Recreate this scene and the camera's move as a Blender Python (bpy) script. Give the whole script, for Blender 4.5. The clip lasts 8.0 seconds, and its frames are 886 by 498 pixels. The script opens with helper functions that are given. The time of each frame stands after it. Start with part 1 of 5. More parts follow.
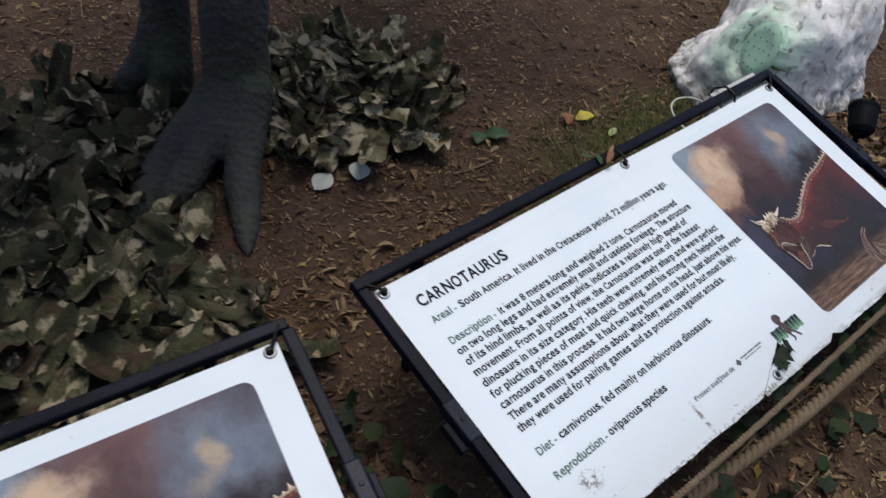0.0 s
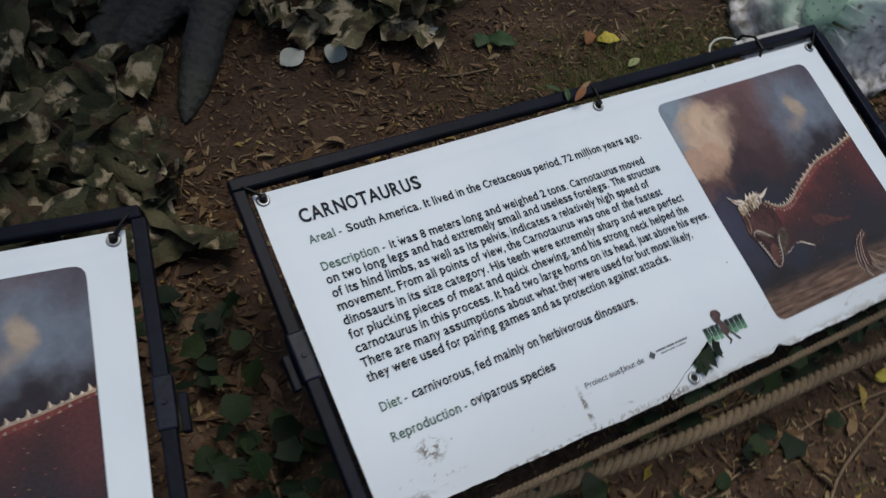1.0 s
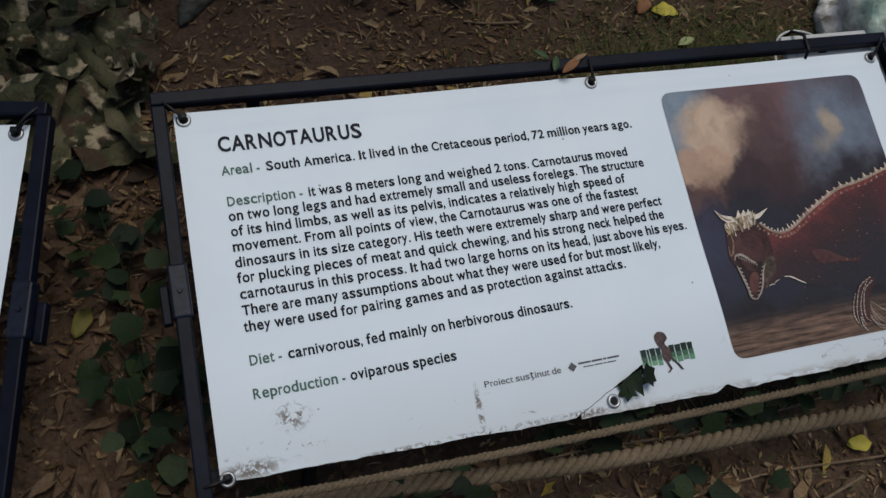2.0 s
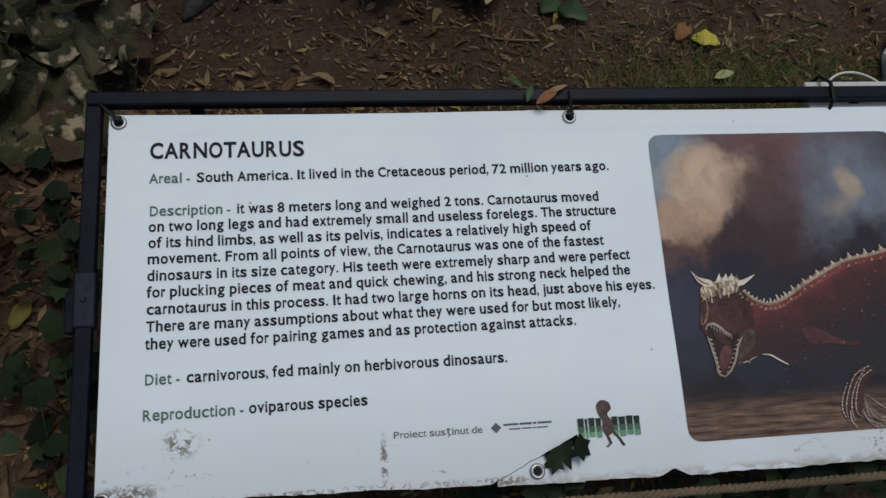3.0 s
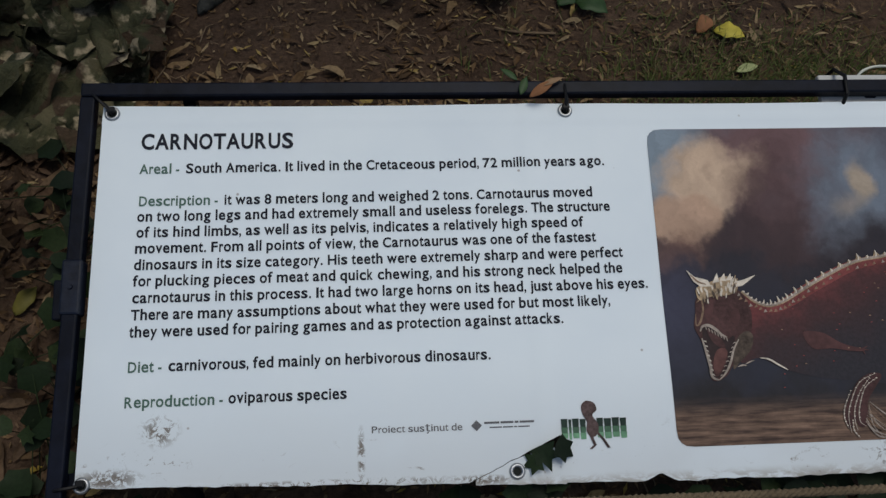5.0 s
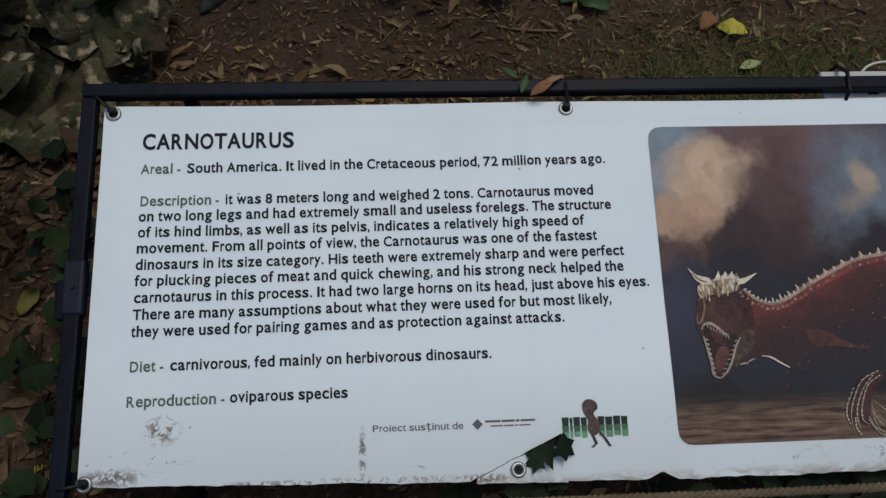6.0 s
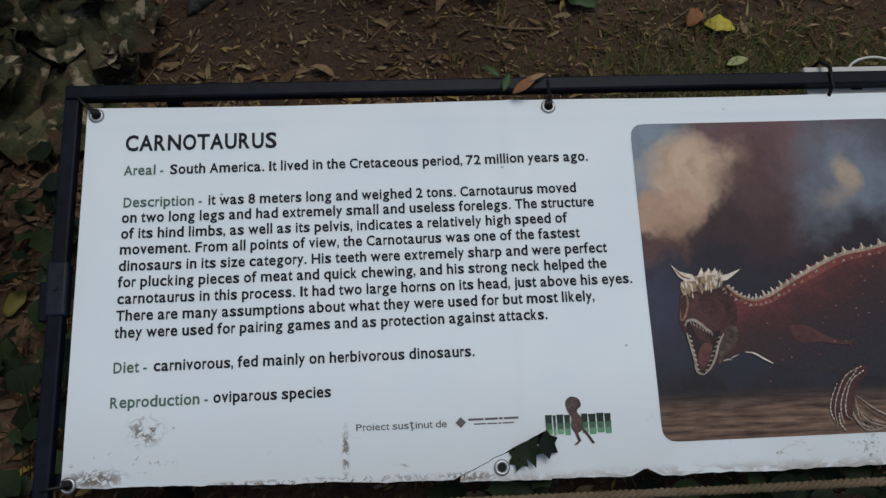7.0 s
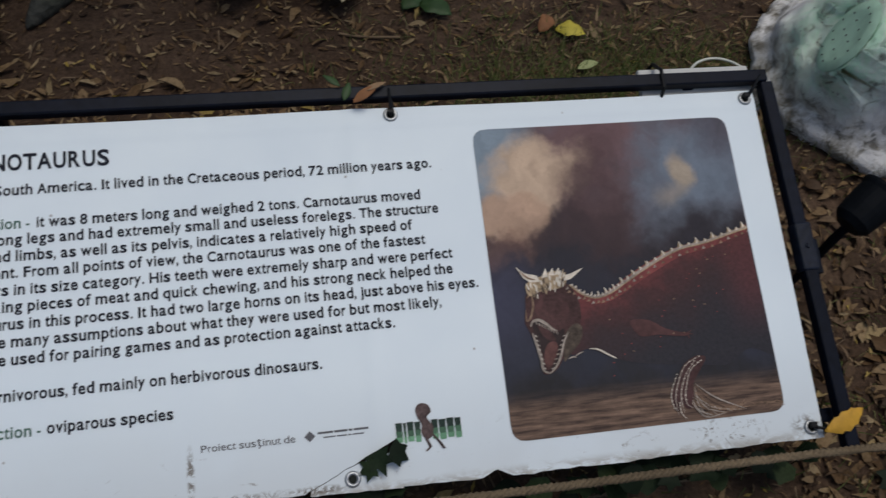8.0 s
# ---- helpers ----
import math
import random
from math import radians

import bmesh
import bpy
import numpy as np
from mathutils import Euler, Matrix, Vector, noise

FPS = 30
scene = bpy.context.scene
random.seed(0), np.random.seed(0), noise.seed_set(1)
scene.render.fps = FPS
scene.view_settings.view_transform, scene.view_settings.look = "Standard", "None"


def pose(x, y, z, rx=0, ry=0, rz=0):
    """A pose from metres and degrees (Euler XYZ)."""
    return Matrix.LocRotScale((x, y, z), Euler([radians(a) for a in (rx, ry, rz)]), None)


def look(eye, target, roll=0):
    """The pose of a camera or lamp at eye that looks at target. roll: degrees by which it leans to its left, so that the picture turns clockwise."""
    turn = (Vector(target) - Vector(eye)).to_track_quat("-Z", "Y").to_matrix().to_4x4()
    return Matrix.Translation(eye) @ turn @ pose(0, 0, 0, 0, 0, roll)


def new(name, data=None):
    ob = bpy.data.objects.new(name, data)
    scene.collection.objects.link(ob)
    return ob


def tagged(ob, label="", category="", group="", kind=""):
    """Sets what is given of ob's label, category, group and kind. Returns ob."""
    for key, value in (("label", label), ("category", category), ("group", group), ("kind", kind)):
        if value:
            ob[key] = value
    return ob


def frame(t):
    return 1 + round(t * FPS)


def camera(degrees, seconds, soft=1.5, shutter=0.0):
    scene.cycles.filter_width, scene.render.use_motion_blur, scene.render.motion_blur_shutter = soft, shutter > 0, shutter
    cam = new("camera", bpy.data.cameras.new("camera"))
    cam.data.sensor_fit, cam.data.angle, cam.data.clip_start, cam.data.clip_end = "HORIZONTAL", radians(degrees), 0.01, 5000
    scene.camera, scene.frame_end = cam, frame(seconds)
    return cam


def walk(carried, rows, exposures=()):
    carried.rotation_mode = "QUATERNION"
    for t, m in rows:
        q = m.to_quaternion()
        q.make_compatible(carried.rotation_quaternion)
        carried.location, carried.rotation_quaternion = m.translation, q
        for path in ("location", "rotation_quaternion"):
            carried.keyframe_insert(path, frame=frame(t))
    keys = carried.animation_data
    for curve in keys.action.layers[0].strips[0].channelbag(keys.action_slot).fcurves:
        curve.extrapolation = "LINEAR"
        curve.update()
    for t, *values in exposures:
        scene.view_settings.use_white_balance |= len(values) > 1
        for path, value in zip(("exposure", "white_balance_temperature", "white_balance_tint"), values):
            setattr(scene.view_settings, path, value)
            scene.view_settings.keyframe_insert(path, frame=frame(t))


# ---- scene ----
cam = camera(55.4, 8.0, soft=1.4, shutter=0.28)
EXPOSURES = [(0.0, 0.64, 6450, 9), (0.5, 0.34, 6450, 8), (1.0, 0.17, 6450, 7), (2.5, 0.0, 6450, 6), (3.5, 0.0, 6450, 5), (6.5, -0.04, 6450, 5), (8.0, 0.06, 6450, 7)]
PATH = [
    (0, (-0.653, -0.741, 1.27), (0.434, 0.293, -0.052), 7.1),
    (0.3, (-0.541, -0.784, 1.241), (0.527, 0.214, -0.124), 6.9),
    (0.5, (-0.471, -0.819, 1.257), (0.602, 0.096, -0.161), 9.7),
    (0.6, (-0.444, -0.828, 1.26), (0.56, 0.094, -0.203), 9.3),
    (1, (-0.308, -0.79, 1.252), (0.518, 0.183, -0.288), 14.5),
    (1.2, (-0.227, -0.762, 1.238), (0.57, 0.204, -0.321), 16.7),
    (2.3, (0.073, -0.824, 1.239), (0.527, 0.149, -0.448), 16.4),
    (2.5, (0.133, -0.803, 1.228), (0.541, 0.182, -0.464), 16.2),
    (3, (0.259, -0.766, 1.227), (0.555, 0.234, -0.479), 12.1),
    (3.5, (0.348, -0.781, 1.228), (0.577, 0.223, -0.486), 11.2),
    (4, (0.363, -0.781, 1.226), (0.531, 0.226, -0.494), 8.5),
    (4.5, (0.362, -0.773, 1.222), (0.522, 0.233, -0.499), 6.8),
    (6, (0.372, -0.768, 1.224), (0.505, 0.231, -0.503), 5.2),
    (6.5, (0.381, -0.771, 1.225), (0.511, 0.23, -0.502), 4.9),
    (7, (0.398, -0.771, 1.226), (0.526, 0.227, -0.502), 4.5),
    (7.5, (0.441, -0.774, 1.229), (0.635, 0.217, -0.497), 6.6),
    (8, (0.485, -0.776, 1.231), (0.827, 0.214, -0.473), 12.0),
]
walk(cam, [(t, look(eye, target, roll)) for t, eye, target, roll in PATH], EXPOSURES)


from mathutils.bvhtree import BVHTree


# ---------- world and light: shaded daylight under a closed sky ----------
world = bpy.data.worlds.new("sky")
scene.world = world
world.use_nodes = True
wn = world.node_tree
sky = wn.nodes.new("ShaderNodeTexSky")
sky.sky_type = "NISHITA"
sky.sun_disc = False
sky.sun_elevation = radians(81)
sky.sun_rotation = radians(67)
sky.air_density, sky.dust_density, sky.ozone_density = 1.0, 3.0, 1.0
wn.links.new(sky.outputs["Color"], wn.nodes["Background"].inputs["Color"])
wn.nodes["Background"].inputs["Strength"].default_value = 0.087
sun = new("sun", bpy.data.lights.new("sun", "SUN"))
sun.data.energy, sun.data.angle, sun.data.color = 1.15, radians(28), (1.0, 0.96, 0.91)
sun.matrix_world = look((0.7, 0.3, 5.0), (0, 0, 0))


# ---------- material helpers ----------
class Mat:
    """A small wrapper round a node material with a Principled shader."""

    def __init__(self, name, rough=0.8, metal=0.0, spec=0.3):
        self.m = bpy.data.materials.new(name)
        self.m.use_nodes = True
        self.t = self.m.node_tree
        self.p = self.t.nodes["Principled BSDF"]
        self.p.inputs["Roughness"].default_value = rough
        self.p.inputs["Metallic"].default_value = metal
        self.p.inputs["Specular IOR Level"].default_value = spec

    def node(self, kind, operation="", blend_type="", interpolation_type="", vector_type=""):
        n = self.t.nodes.new(kind)
        if operation:
            n.operation = operation
        if blend_type:
            n.data_type, n.blend_type = "RGBA", blend_type
        if interpolation_type:
            n.interpolation_type = interpolation_type
        if vector_type:
            n.vector_type = vector_type
        return n

    def link(self, a, b):
        self.t.links.new(a, b)

    def coords(self, scale=1.0, which="Object"):
        c = self.node("ShaderNodeTexCoord")
        mp = self.node("ShaderNodeMapping")
        s = scale if isinstance(scale, tuple) else (scale,) * 3
        mp.inputs["Scale"].default_value = s
        self.link(c.outputs[which], mp.inputs["Vector"])
        return mp.outputs["Vector"]

    def noise(self, scale, detail=4.0, rough=0.6, vec=None, distortion=0.0):
        n = self.node("ShaderNodeTexNoise")
        n.inputs["Scale"].default_value = scale
        n.inputs["Detail"].default_value = detail
        n.inputs["Roughness"].default_value = rough
        n.inputs["Distortion"].default_value = distortion
        self.link(vec if vec is not None else self.coords(), n.inputs["Vector"])
        return n

    def ramp(self, fac, stops, smooth=False):
        r = self.node("ShaderNodeValToRGB")
        r.color_ramp.interpolation = "EASE" if smooth else "LINEAR"
        el = r.color_ramp.elements
        while len(el) < len(stops):
            el.new(0.5)
        for e, (pos, col) in zip(el, stops):
            e.position = pos
            e.color = (*col, 1.0) if isinstance(col, tuple) else (col, col, col, 1.0)
        self.link(fac, r.inputs["Fac"])
        return r.outputs["Color"]

    def mix(self, fac, a, b, mode="MIX"):
        n = self.node("ShaderNodeMix", blend_type=mode)
        for sock, v in ((n.inputs[0], fac), (n.inputs[6], a), (n.inputs[7], b)):
            if isinstance(v, tuple):
                sock.default_value = (*v, 1.0)
            elif isinstance(v, (int, float)):
                sock.default_value = v
            else:
                self.link(v, sock)
        return n.outputs[2]

    def math(self, op, a, b=0.0):
        n = self.node("ShaderNodeMath", operation=op)
        for sock, v in zip(n.inputs, (a, b)):
            if isinstance(v, (int, float)):
                sock.default_value = v
            else:
                self.link(v, sock)
        return n.outputs[0]

    def span(self, v, a, b, lo=0.0, hi=1.0):
        n = self.node("ShaderNodeMapRange", interpolation_type="SMOOTHSTEP")
        self.link(v, n.inputs[0])
        for k, x in zip((1, 2, 3, 4), (a, b, lo, hi)):
            n.inputs[k].default_value = x
        return n.outputs[0]

    def blob(self, vec, cx, cy, rx, ry, soft=0.5):
        """1 inside an ellipse of the given vector's x and y, 0 outside."""
        a = self.node("ShaderNodeVectorMath", operation="SUBTRACT")
        a.inputs[1].default_value = (cx, cy, 0)
        self.link(vec, a.inputs[0])
        b = self.node("ShaderNodeVectorMath", operation="MULTIPLY")
        b.inputs[1].default_value = (1 / rx, 1 / ry, 0)
        self.link(a.outputs[0], b.inputs[0])
        c = self.node("ShaderNodeVectorMath", operation="LENGTH")
        self.link(b.outputs[0], c.inputs[0])
        return self.span(c.outputs["Value"], 1 - soft, 1 + soft, 1.0, 0.0)

    def color(self, c):
        if isinstance(c, tuple):
            self.p.inputs["Base Color"].default_value = (*c, 1)
        else:
            self.link(c, self.p.inputs["Base Color"])
        return self

    def bump(self, height, strength=0.4, distance=0.01):
        b = self.node("ShaderNodeBump")
        b.inputs["Strength"].default_value = strength
        b.inputs["Distance"].default_value = distance
        self.link(height, b.inputs["Height"])
        self.link(b.outputs["Normal"], self.p.inputs["Normal"])
        return self

    def two_sided(self, amount):
        """Some light comes through a thin leaf."""
        tr = self.node("ShaderNodeBsdfTranslucent")
        mx = self.node("ShaderNodeMixShader")
        mx.inputs[0].default_value = amount
        src = self.p.inputs["Base Color"].links
        if src:
            self.link(src[0].from_socket, tr.inputs["Color"])
        out = self.t.nodes["Material Output"].inputs["Surface"]
        self.link(self.p.outputs[0], mx.inputs[1])
        self.link(tr.outputs[0], mx.inputs[2])
        self.link(mx.outputs[0], out)
        return self

    def island(self):
        return self.node("ShaderNodeNewGeometry").outputs["Random Per Island"]

    def chance(self):
        return self.node("ShaderNodeObjectInfo").outputs["Random"]


def plain(name, col, rough=0.7, metal=0.0, var=0.25, scale=40.0, bump=0.15, spec=0.3):
    """A coloured surface with a fine and a coarse variation and slight relief."""
    a = Mat(name, rough, metal, spec)
    n1, n2 = a.noise(scale, 5), a.noise(scale * 0.12, 3)
    f = a.math("ADD", a.math("MULTIPLY", n1.outputs["Fac"], 0.5), a.math("MULTIPLY", n2.outputs["Fac"], 0.5))
    lo, hi = tuple(c * (1 - var) for c in col), tuple(min(1, c * (1 + var)) for c in col)
    a.color(a.ramp(f, [(0.32, lo), (0.68, hi)]))
    a.bump(n1.outputs["Fac"], bump, 0.002)
    return a.m


def leaf_material(name, stops, rough=0.65, through_light=0.15, per_object=False):
    a = Mat(name, rough, spec=0.15)
    base = a.ramp(a.chance() if per_object else a.island(), stops)
    n = a.noise(160, 3)
    spots = a.ramp(n.outputs["Fac"], [(0.35, 0.55), (0.6, 1.0)])
    a.color(a.mix(0.7, base, spots, "MULTIPLY"))
    a.bump(n.outputs["Fac"], 0.3, 0.001)
    a.two_sided(through_light)
    return a.m


# ---------- materials ----------
def soil_material():
    a = Mat("forest_soil", 0.95, spec=0.15)
    v = a.coords()
    big, mid, fine = a.noise(1.3, 4, vec=v), a.noise(14, 6, 0.65, vec=v), a.noise(120, 5, 0.7, vec=v)
    c = a.ramp(big.outputs["Fac"], [(0.35, (0.056, 0.034, 0.022)), (0.65, (0.110, 0.071, 0.047))])
    c = a.mix(0.75, c, a.ramp(mid.outputs["Fac"], [(0.3, 0.45), (0.7, 1.25)]), "MULTIPLY")
    c = a.mix(0.8, c, a.ramp(fine.outputs["Fac"], [(0.3, 0.4), (0.72, 1.45)]), "MULTIPLY")
    crumbs = a.node("ShaderNodeTexVoronoi")
    crumbs.inputs["Scale"].default_value = 55
    a.link(v, crumbs.inputs["Vector"])
    speck = a.ramp(crumbs.outputs["Distance"], [(0.1, 1.0), (0.2, 0.0)])
    pick = a.ramp(crumbs.outputs["Color"], [(0.62, 0.0), (0.7, 0.6)])
    c = a.mix(a.math("MULTIPLY", speck, pick), c, (0.16, 0.115, 0.075))
    a.color(c)
    h = a.math("ADD", a.math("MULTIPLY", mid.outputs["Fac"], 0.7), a.math("MULTIPLY", fine.outputs["Fac"], 0.5))
    a.bump(h, 0.9, 0.012)
    return a.m


M_SOIL = soil_material()
M_STEEL = plain("dark_painted_steel", (0.0045, 0.006, 0.012), 0.42, 0.0, 0.6, 60, 0.25, 0.09)
M_WELD = plain("worn_steel_sleeve", (0.009, 0.012, 0.022), 0.4, 0.0, 0.6, 90, 0.3, 0.15)
M_TIE = plain("black_plastic_tie", (0.005, 0.005, 0.006), 0.5, 0, 0.2, 80, 0.05, 0.2)
M_RING = plain("dull_zinc", (0.34, 0.35, 0.36), 0.4, 0.85, 0.3, 120, 0.1)
M_INK = plain("black_print", (0.014, 0.016, 0.024), 0.55, 0, 0.3, 200, 0.0, 0.1)
M_INK_GREEN = plain("grey_green_print", (0.075, 0.135, 0.11), 0.55, 0, 0.2, 200, 0.0, 0.1)
M_INK_GREY = plain("grey_print", (0.09, 0.09, 0.1), 0.5, 0, 0.3, 200, 0.0)
M_LOGO = plain("green_print", (0.03, 0.085, 0.045), 0.5, 0, 0.5, 70, 0.0)
M_LOGO_DARK = plain("dark_green_print", (0.020, 0.035, 0.028), 0.55, 0, 0.4, 120, 0.0, 0.1)
M_LOGO_PALE = plain("pale_green_print", (0.13, 0.27, 0.16), 0.55, 0, 0.4, 120, 0.0, 0.1)
M_LOGO_BROWN = plain("brown_print", (0.075, 0.050, 0.048), 0.5, 0, 0.85, 260, 0.0, 0.1)
M_WHITE_PLASTIC = plain("aged_white_plastic", (0.5, 0.5, 0.48), 0.5, 0, 0.15, 30, 0.1)
M_BLACK_LAMP = plain("black_lamp_housing", (0.005, 0.006, 0.008), 0.6, 0, 0.5, 40, 0.15, 0.06)
M_BARK = plain("dry_twig", (0.16, 0.11, 0.066), 0.85, 0, 0.5, 90, 0.5)


def banner_material():
    a = Mat("printed_vinyl_banner", 0.55, spec=0.35)
    v = a.coords()
    sep = a.node("ShaderNodeSeparateXYZ")
    a.link(v, sep.inputs[0])
    y = sep.outputs["Y"]
    wash, weave = a.noise(5, 3, vec=v), a.noise(420, 2, vec=v)
    c = a.ramp(wash.outputs["Fac"], [(0.3, (0.66, 0.725, 0.77)), (0.7, (0.71, 0.77, 0.80))])
    # mud smeared along the lower hem
    smear = a.coords((0.6, 1.0, 1.0))
    mud = a.noise(30, 9, 0.72, vec=smear, distortion=1.6)
    grit = a.noise(75, 6, 0.75, vec=v, distortion=1.2)
    m1 = a.math("MULTIPLY", a.span(mud.outputs["Fac"], 0.60, 0.68), a.span(y, -0.42, -0.50))
    m1 = a.math("MULTIPLY", m1, a.span(grit.outputs["Fac"], 0.42, 0.55))
    edge = a.math("MULTIPLY", a.span(y, -0.500, -0.517), a.span(mud.outputs["Fac"], 0.42, 0.56, 0.0, 0.9))
    # uneven grey tinge, stronger towards the bottom of the vinyl
    tinge = a.math("MULTIPLY", a.span(y, -0.33, -0.52, 0.0, 0.62), a.span(wash.outputs["Fac"], 0.25, 0.60, 0.45, 1.0))
    c = a.mix(tinge, c, (0.50, 0.53, 0.55))
    c = a.mix(a.math("MULTIPLY", edge, 0.7), c, (0.20, 0.16, 0.11))
    c = a.mix(a.math("MULTIPLY", m1, 0.85), c, (0.14, 0.11, 0.08))
    # the scuff below the last line and the dark streak of a peeled strip
    for cx, cy, rx, ry, lo in ((0.082, -0.431, 0.020, 0.016, 0.50), (0.335, -0.470, 0.004, 0.028, 0.46), (1.055, -0.493, 0.05, 0.016, 0.53), (1.172, -0.498, 0.020, 0.012, 0.50), (0.49, -0.506, 0.03, 0.005, 0.45), (0.02, -0.488, 0.035, 0.010, 0.46), (0.25, -0.504, 0.20, 0.005, 0.50), (0.06, -0.470, 0.05, 0.012, 0.57)):
        spot = a.math("MULTIPLY", a.blob(v, cx, cy, rx, ry, 0.6), a.span(grit.outputs["Fac"], lo, lo + 0.07))
        c = a.mix(a.math("MULTIPLY", spot, 0.9), c, (0.12, 0.095, 0.07))
    dots = a.node("ShaderNodeTexVoronoi")
    dots.inputs["Scale"].default_value = 26
    a.link(v, dots.inputs["Vector"])
    d = a.math("MULTIPLY", a.ramp(dots.outputs["Distance"], [(0.04, 1.0), (0.06, 0.0)]), a.ramp(dots.outputs["Color"], [(0.6, 0.0), (0.65, 0.8)]))
    c = a.mix(d, c, (0.3, 0.28, 0.26))
    a.color(c)
    a.bump(weave.outputs["Fac"], 0.08, 0.0005)
    return a.m


def picture_material():
    """The printed landscape: storm clouds over a brown plain. x runs 0 to 1 to the right, y 0 to 1 downwards."""
    a = Mat("printed_cloud_picture", 0.6, spec=0.15)
    c0 = a.node("ShaderNodeTexCoord")
    mp = a.node("ShaderNodeMapping", vector_type="TEXTURE")
    mp.inputs["Location"].default_value = (0.748, -0.030, 0)
    mp.inputs["Scale"].default_value = (0.396, -0.445, 1)
    a.link(c0.outputs["Object"], mp.inputs["Vector"])
    flat = mp.outputs["Vector"]
    puff = a.noise(5.5, 7, 0.56, vec=flat)
    shift = a.node("ShaderNodeVectorMath", operation="SUBTRACT")
    a.link(puff.outputs["Color"], shift.inputs[0])
    shift.inputs[1].default_value = (0.5, 0.5, 0.5)
    scaled = a.node("ShaderNodeVectorMath", operation="SCALE")
    a.link(shift.outputs[0], scaled.inputs[0])
    scaled.inputs["Scale"].default_value = 0.36
    moved = a.node("ShaderNodeVectorMath", operation="ADD")
    a.link(flat, moved.inputs[0])
    a.link(scaled.outputs[0], moved.inputs[1])
    w = moved.outputs[0]
    calm = a.node("ShaderNodeVectorMath", operation="SCALE")
    a.link(shift.outputs[0], calm.inputs[0])
    calm.inputs["Scale"].default_value = 0.16
    eased = a.node("ShaderNodeVectorMath", operation="ADD")
    a.link(flat, eased.inputs[0])
    a.link(calm.outputs[0], eased.inputs[1])
    e = eased.outputs[0]
    sep = a.node("ShaderNodeSeparateXYZ")
    a.link(flat, sep.inputs[0])
    sepw = a.node("ShaderNodeSeparateXYZ")
    a.link(w, sepw.inputs[0])
    c = a.ramp(sepw.outputs["Y"], [(0.0, (0.13, 0.105, 0.115)), (0.16, (0.105, 0.095, 0.11)), (0.32, (0.062, 0.050, 0.056)), (0.42, (0.032, 0.026, 0.031)), (0.55, (0.030, 0.030, 0.041)), (0.78, (0.034, 0.036, 0.050)), (0.88, (0.026, 0.024, 0.026))])
    c = a.mix(a.math("MULTIPLY", a.blob(w, 0.82, 0.18, 0.28, 0.17, 0.6), 0.9), c, (0.18, 0.215, 0.255))
    c = a.mix(a.math("MULTIPLY", a.blob(w, 0.62, 0.20, 0.10, 0.12, 0.8), 0.6), c, (0.13, 0.13, 0.15))
    c = a.mix(a.math("MULTIPLY", a.blob(w, 0.98, 0.02, 0.12, 0.12, 0.8), 0.7), c, (0.085, 0.075, 0.09))
    c = a.mix(a.math("MULTIPLY", a.blob(w, 0.45, 0.06, 0.20, 0.13, 0.5), 0.85), c, (0.165, 0.088, 0.085))
    c = a.mix(a.math("MULTIPLY", a.blob(w, 0.02, 0.08, 0.17, 0.20, 0.6), 0.95), c, (0.25, 0.31, 0.35))
    c = a.mix(a.math("MULTIPLY", a.blob(w, 0.22, 0.17, 0.17, 0.13, 0.40), 0.97), c, (0.60, 0.43, 0.29))
    c = a.mix(a.math("MULTIPLY", a.blob(w, 0.11, 0.31, 0.12, 0.09, 0.32), 0.92), c, (0.52, 0.34, 0.225))
    c = a.mix(a.math("MULTIPLY", a.blob(w, 0.05, 0.41, 0.14, 0.05, 0.6), 0.7), c, (0.16, 0.085, 0.062))
    c = a.mix(a.math("MULTIPLY", a.blob(w, 0.43, 0.24, 0.15, 0.16, 0.6), 0.85), c, (0.100, 0.055, 0.054))
    c = a.mix(a.math("MULTIPLY", a.blob(w, 0.36, 0.37, 0.18, 0.07, 0.7), 0.85), c, (0.055, 0.034, 0.036))
    c = a.mix(a.math("MULTIPLY", a.blob(e, 0.775, 0.18, 0.042, 0.070, 0.45), 0.95), c, (0.42, 0.335, 0.24))
    c = a.mix(a.math("MULTIPLY", a.blob(e, 0.72, 0.265, 0.055, 0.040, 0.7), 0.75), c, (0.29, 0.245, 0.20))
    c = a.mix(a.math("MULTIPLY", a.blob(flat, 0.03, 0.57, 0.13, 0.13, 0.9), 0.5), c, (0.075, 0.075, 0.12))
    ground_c = a.noise(3.0, 6, 0.6, vec=a.coords((6, 60, 1)))
    dirt = a.ramp(ground_c.outputs["Fac"], [(0.35, (0.055, 0.034, 0.026)), (0.7, (0.26, 0.165, 0.11))])
    c = a.mix(a.span(sep.outputs["Y"], 0.85, 0.93), c, dirt)
    wisp = a.noise(11, 8, 0.65, vec=w)
    tone = a.ramp(wisp.outputs["Fac"], [(0.3, 0.72), (0.7, 1.28)])
    c = a.mix(0.6, c, tone, "MULTIPLY")
    c = a.mix(1.0, c, (0.84, 0.84, 0.88), "MULTIPLY")
    a.color(c)
    return a.m


M_BANNER = banner_material()
M_PICTURE = picture_material()


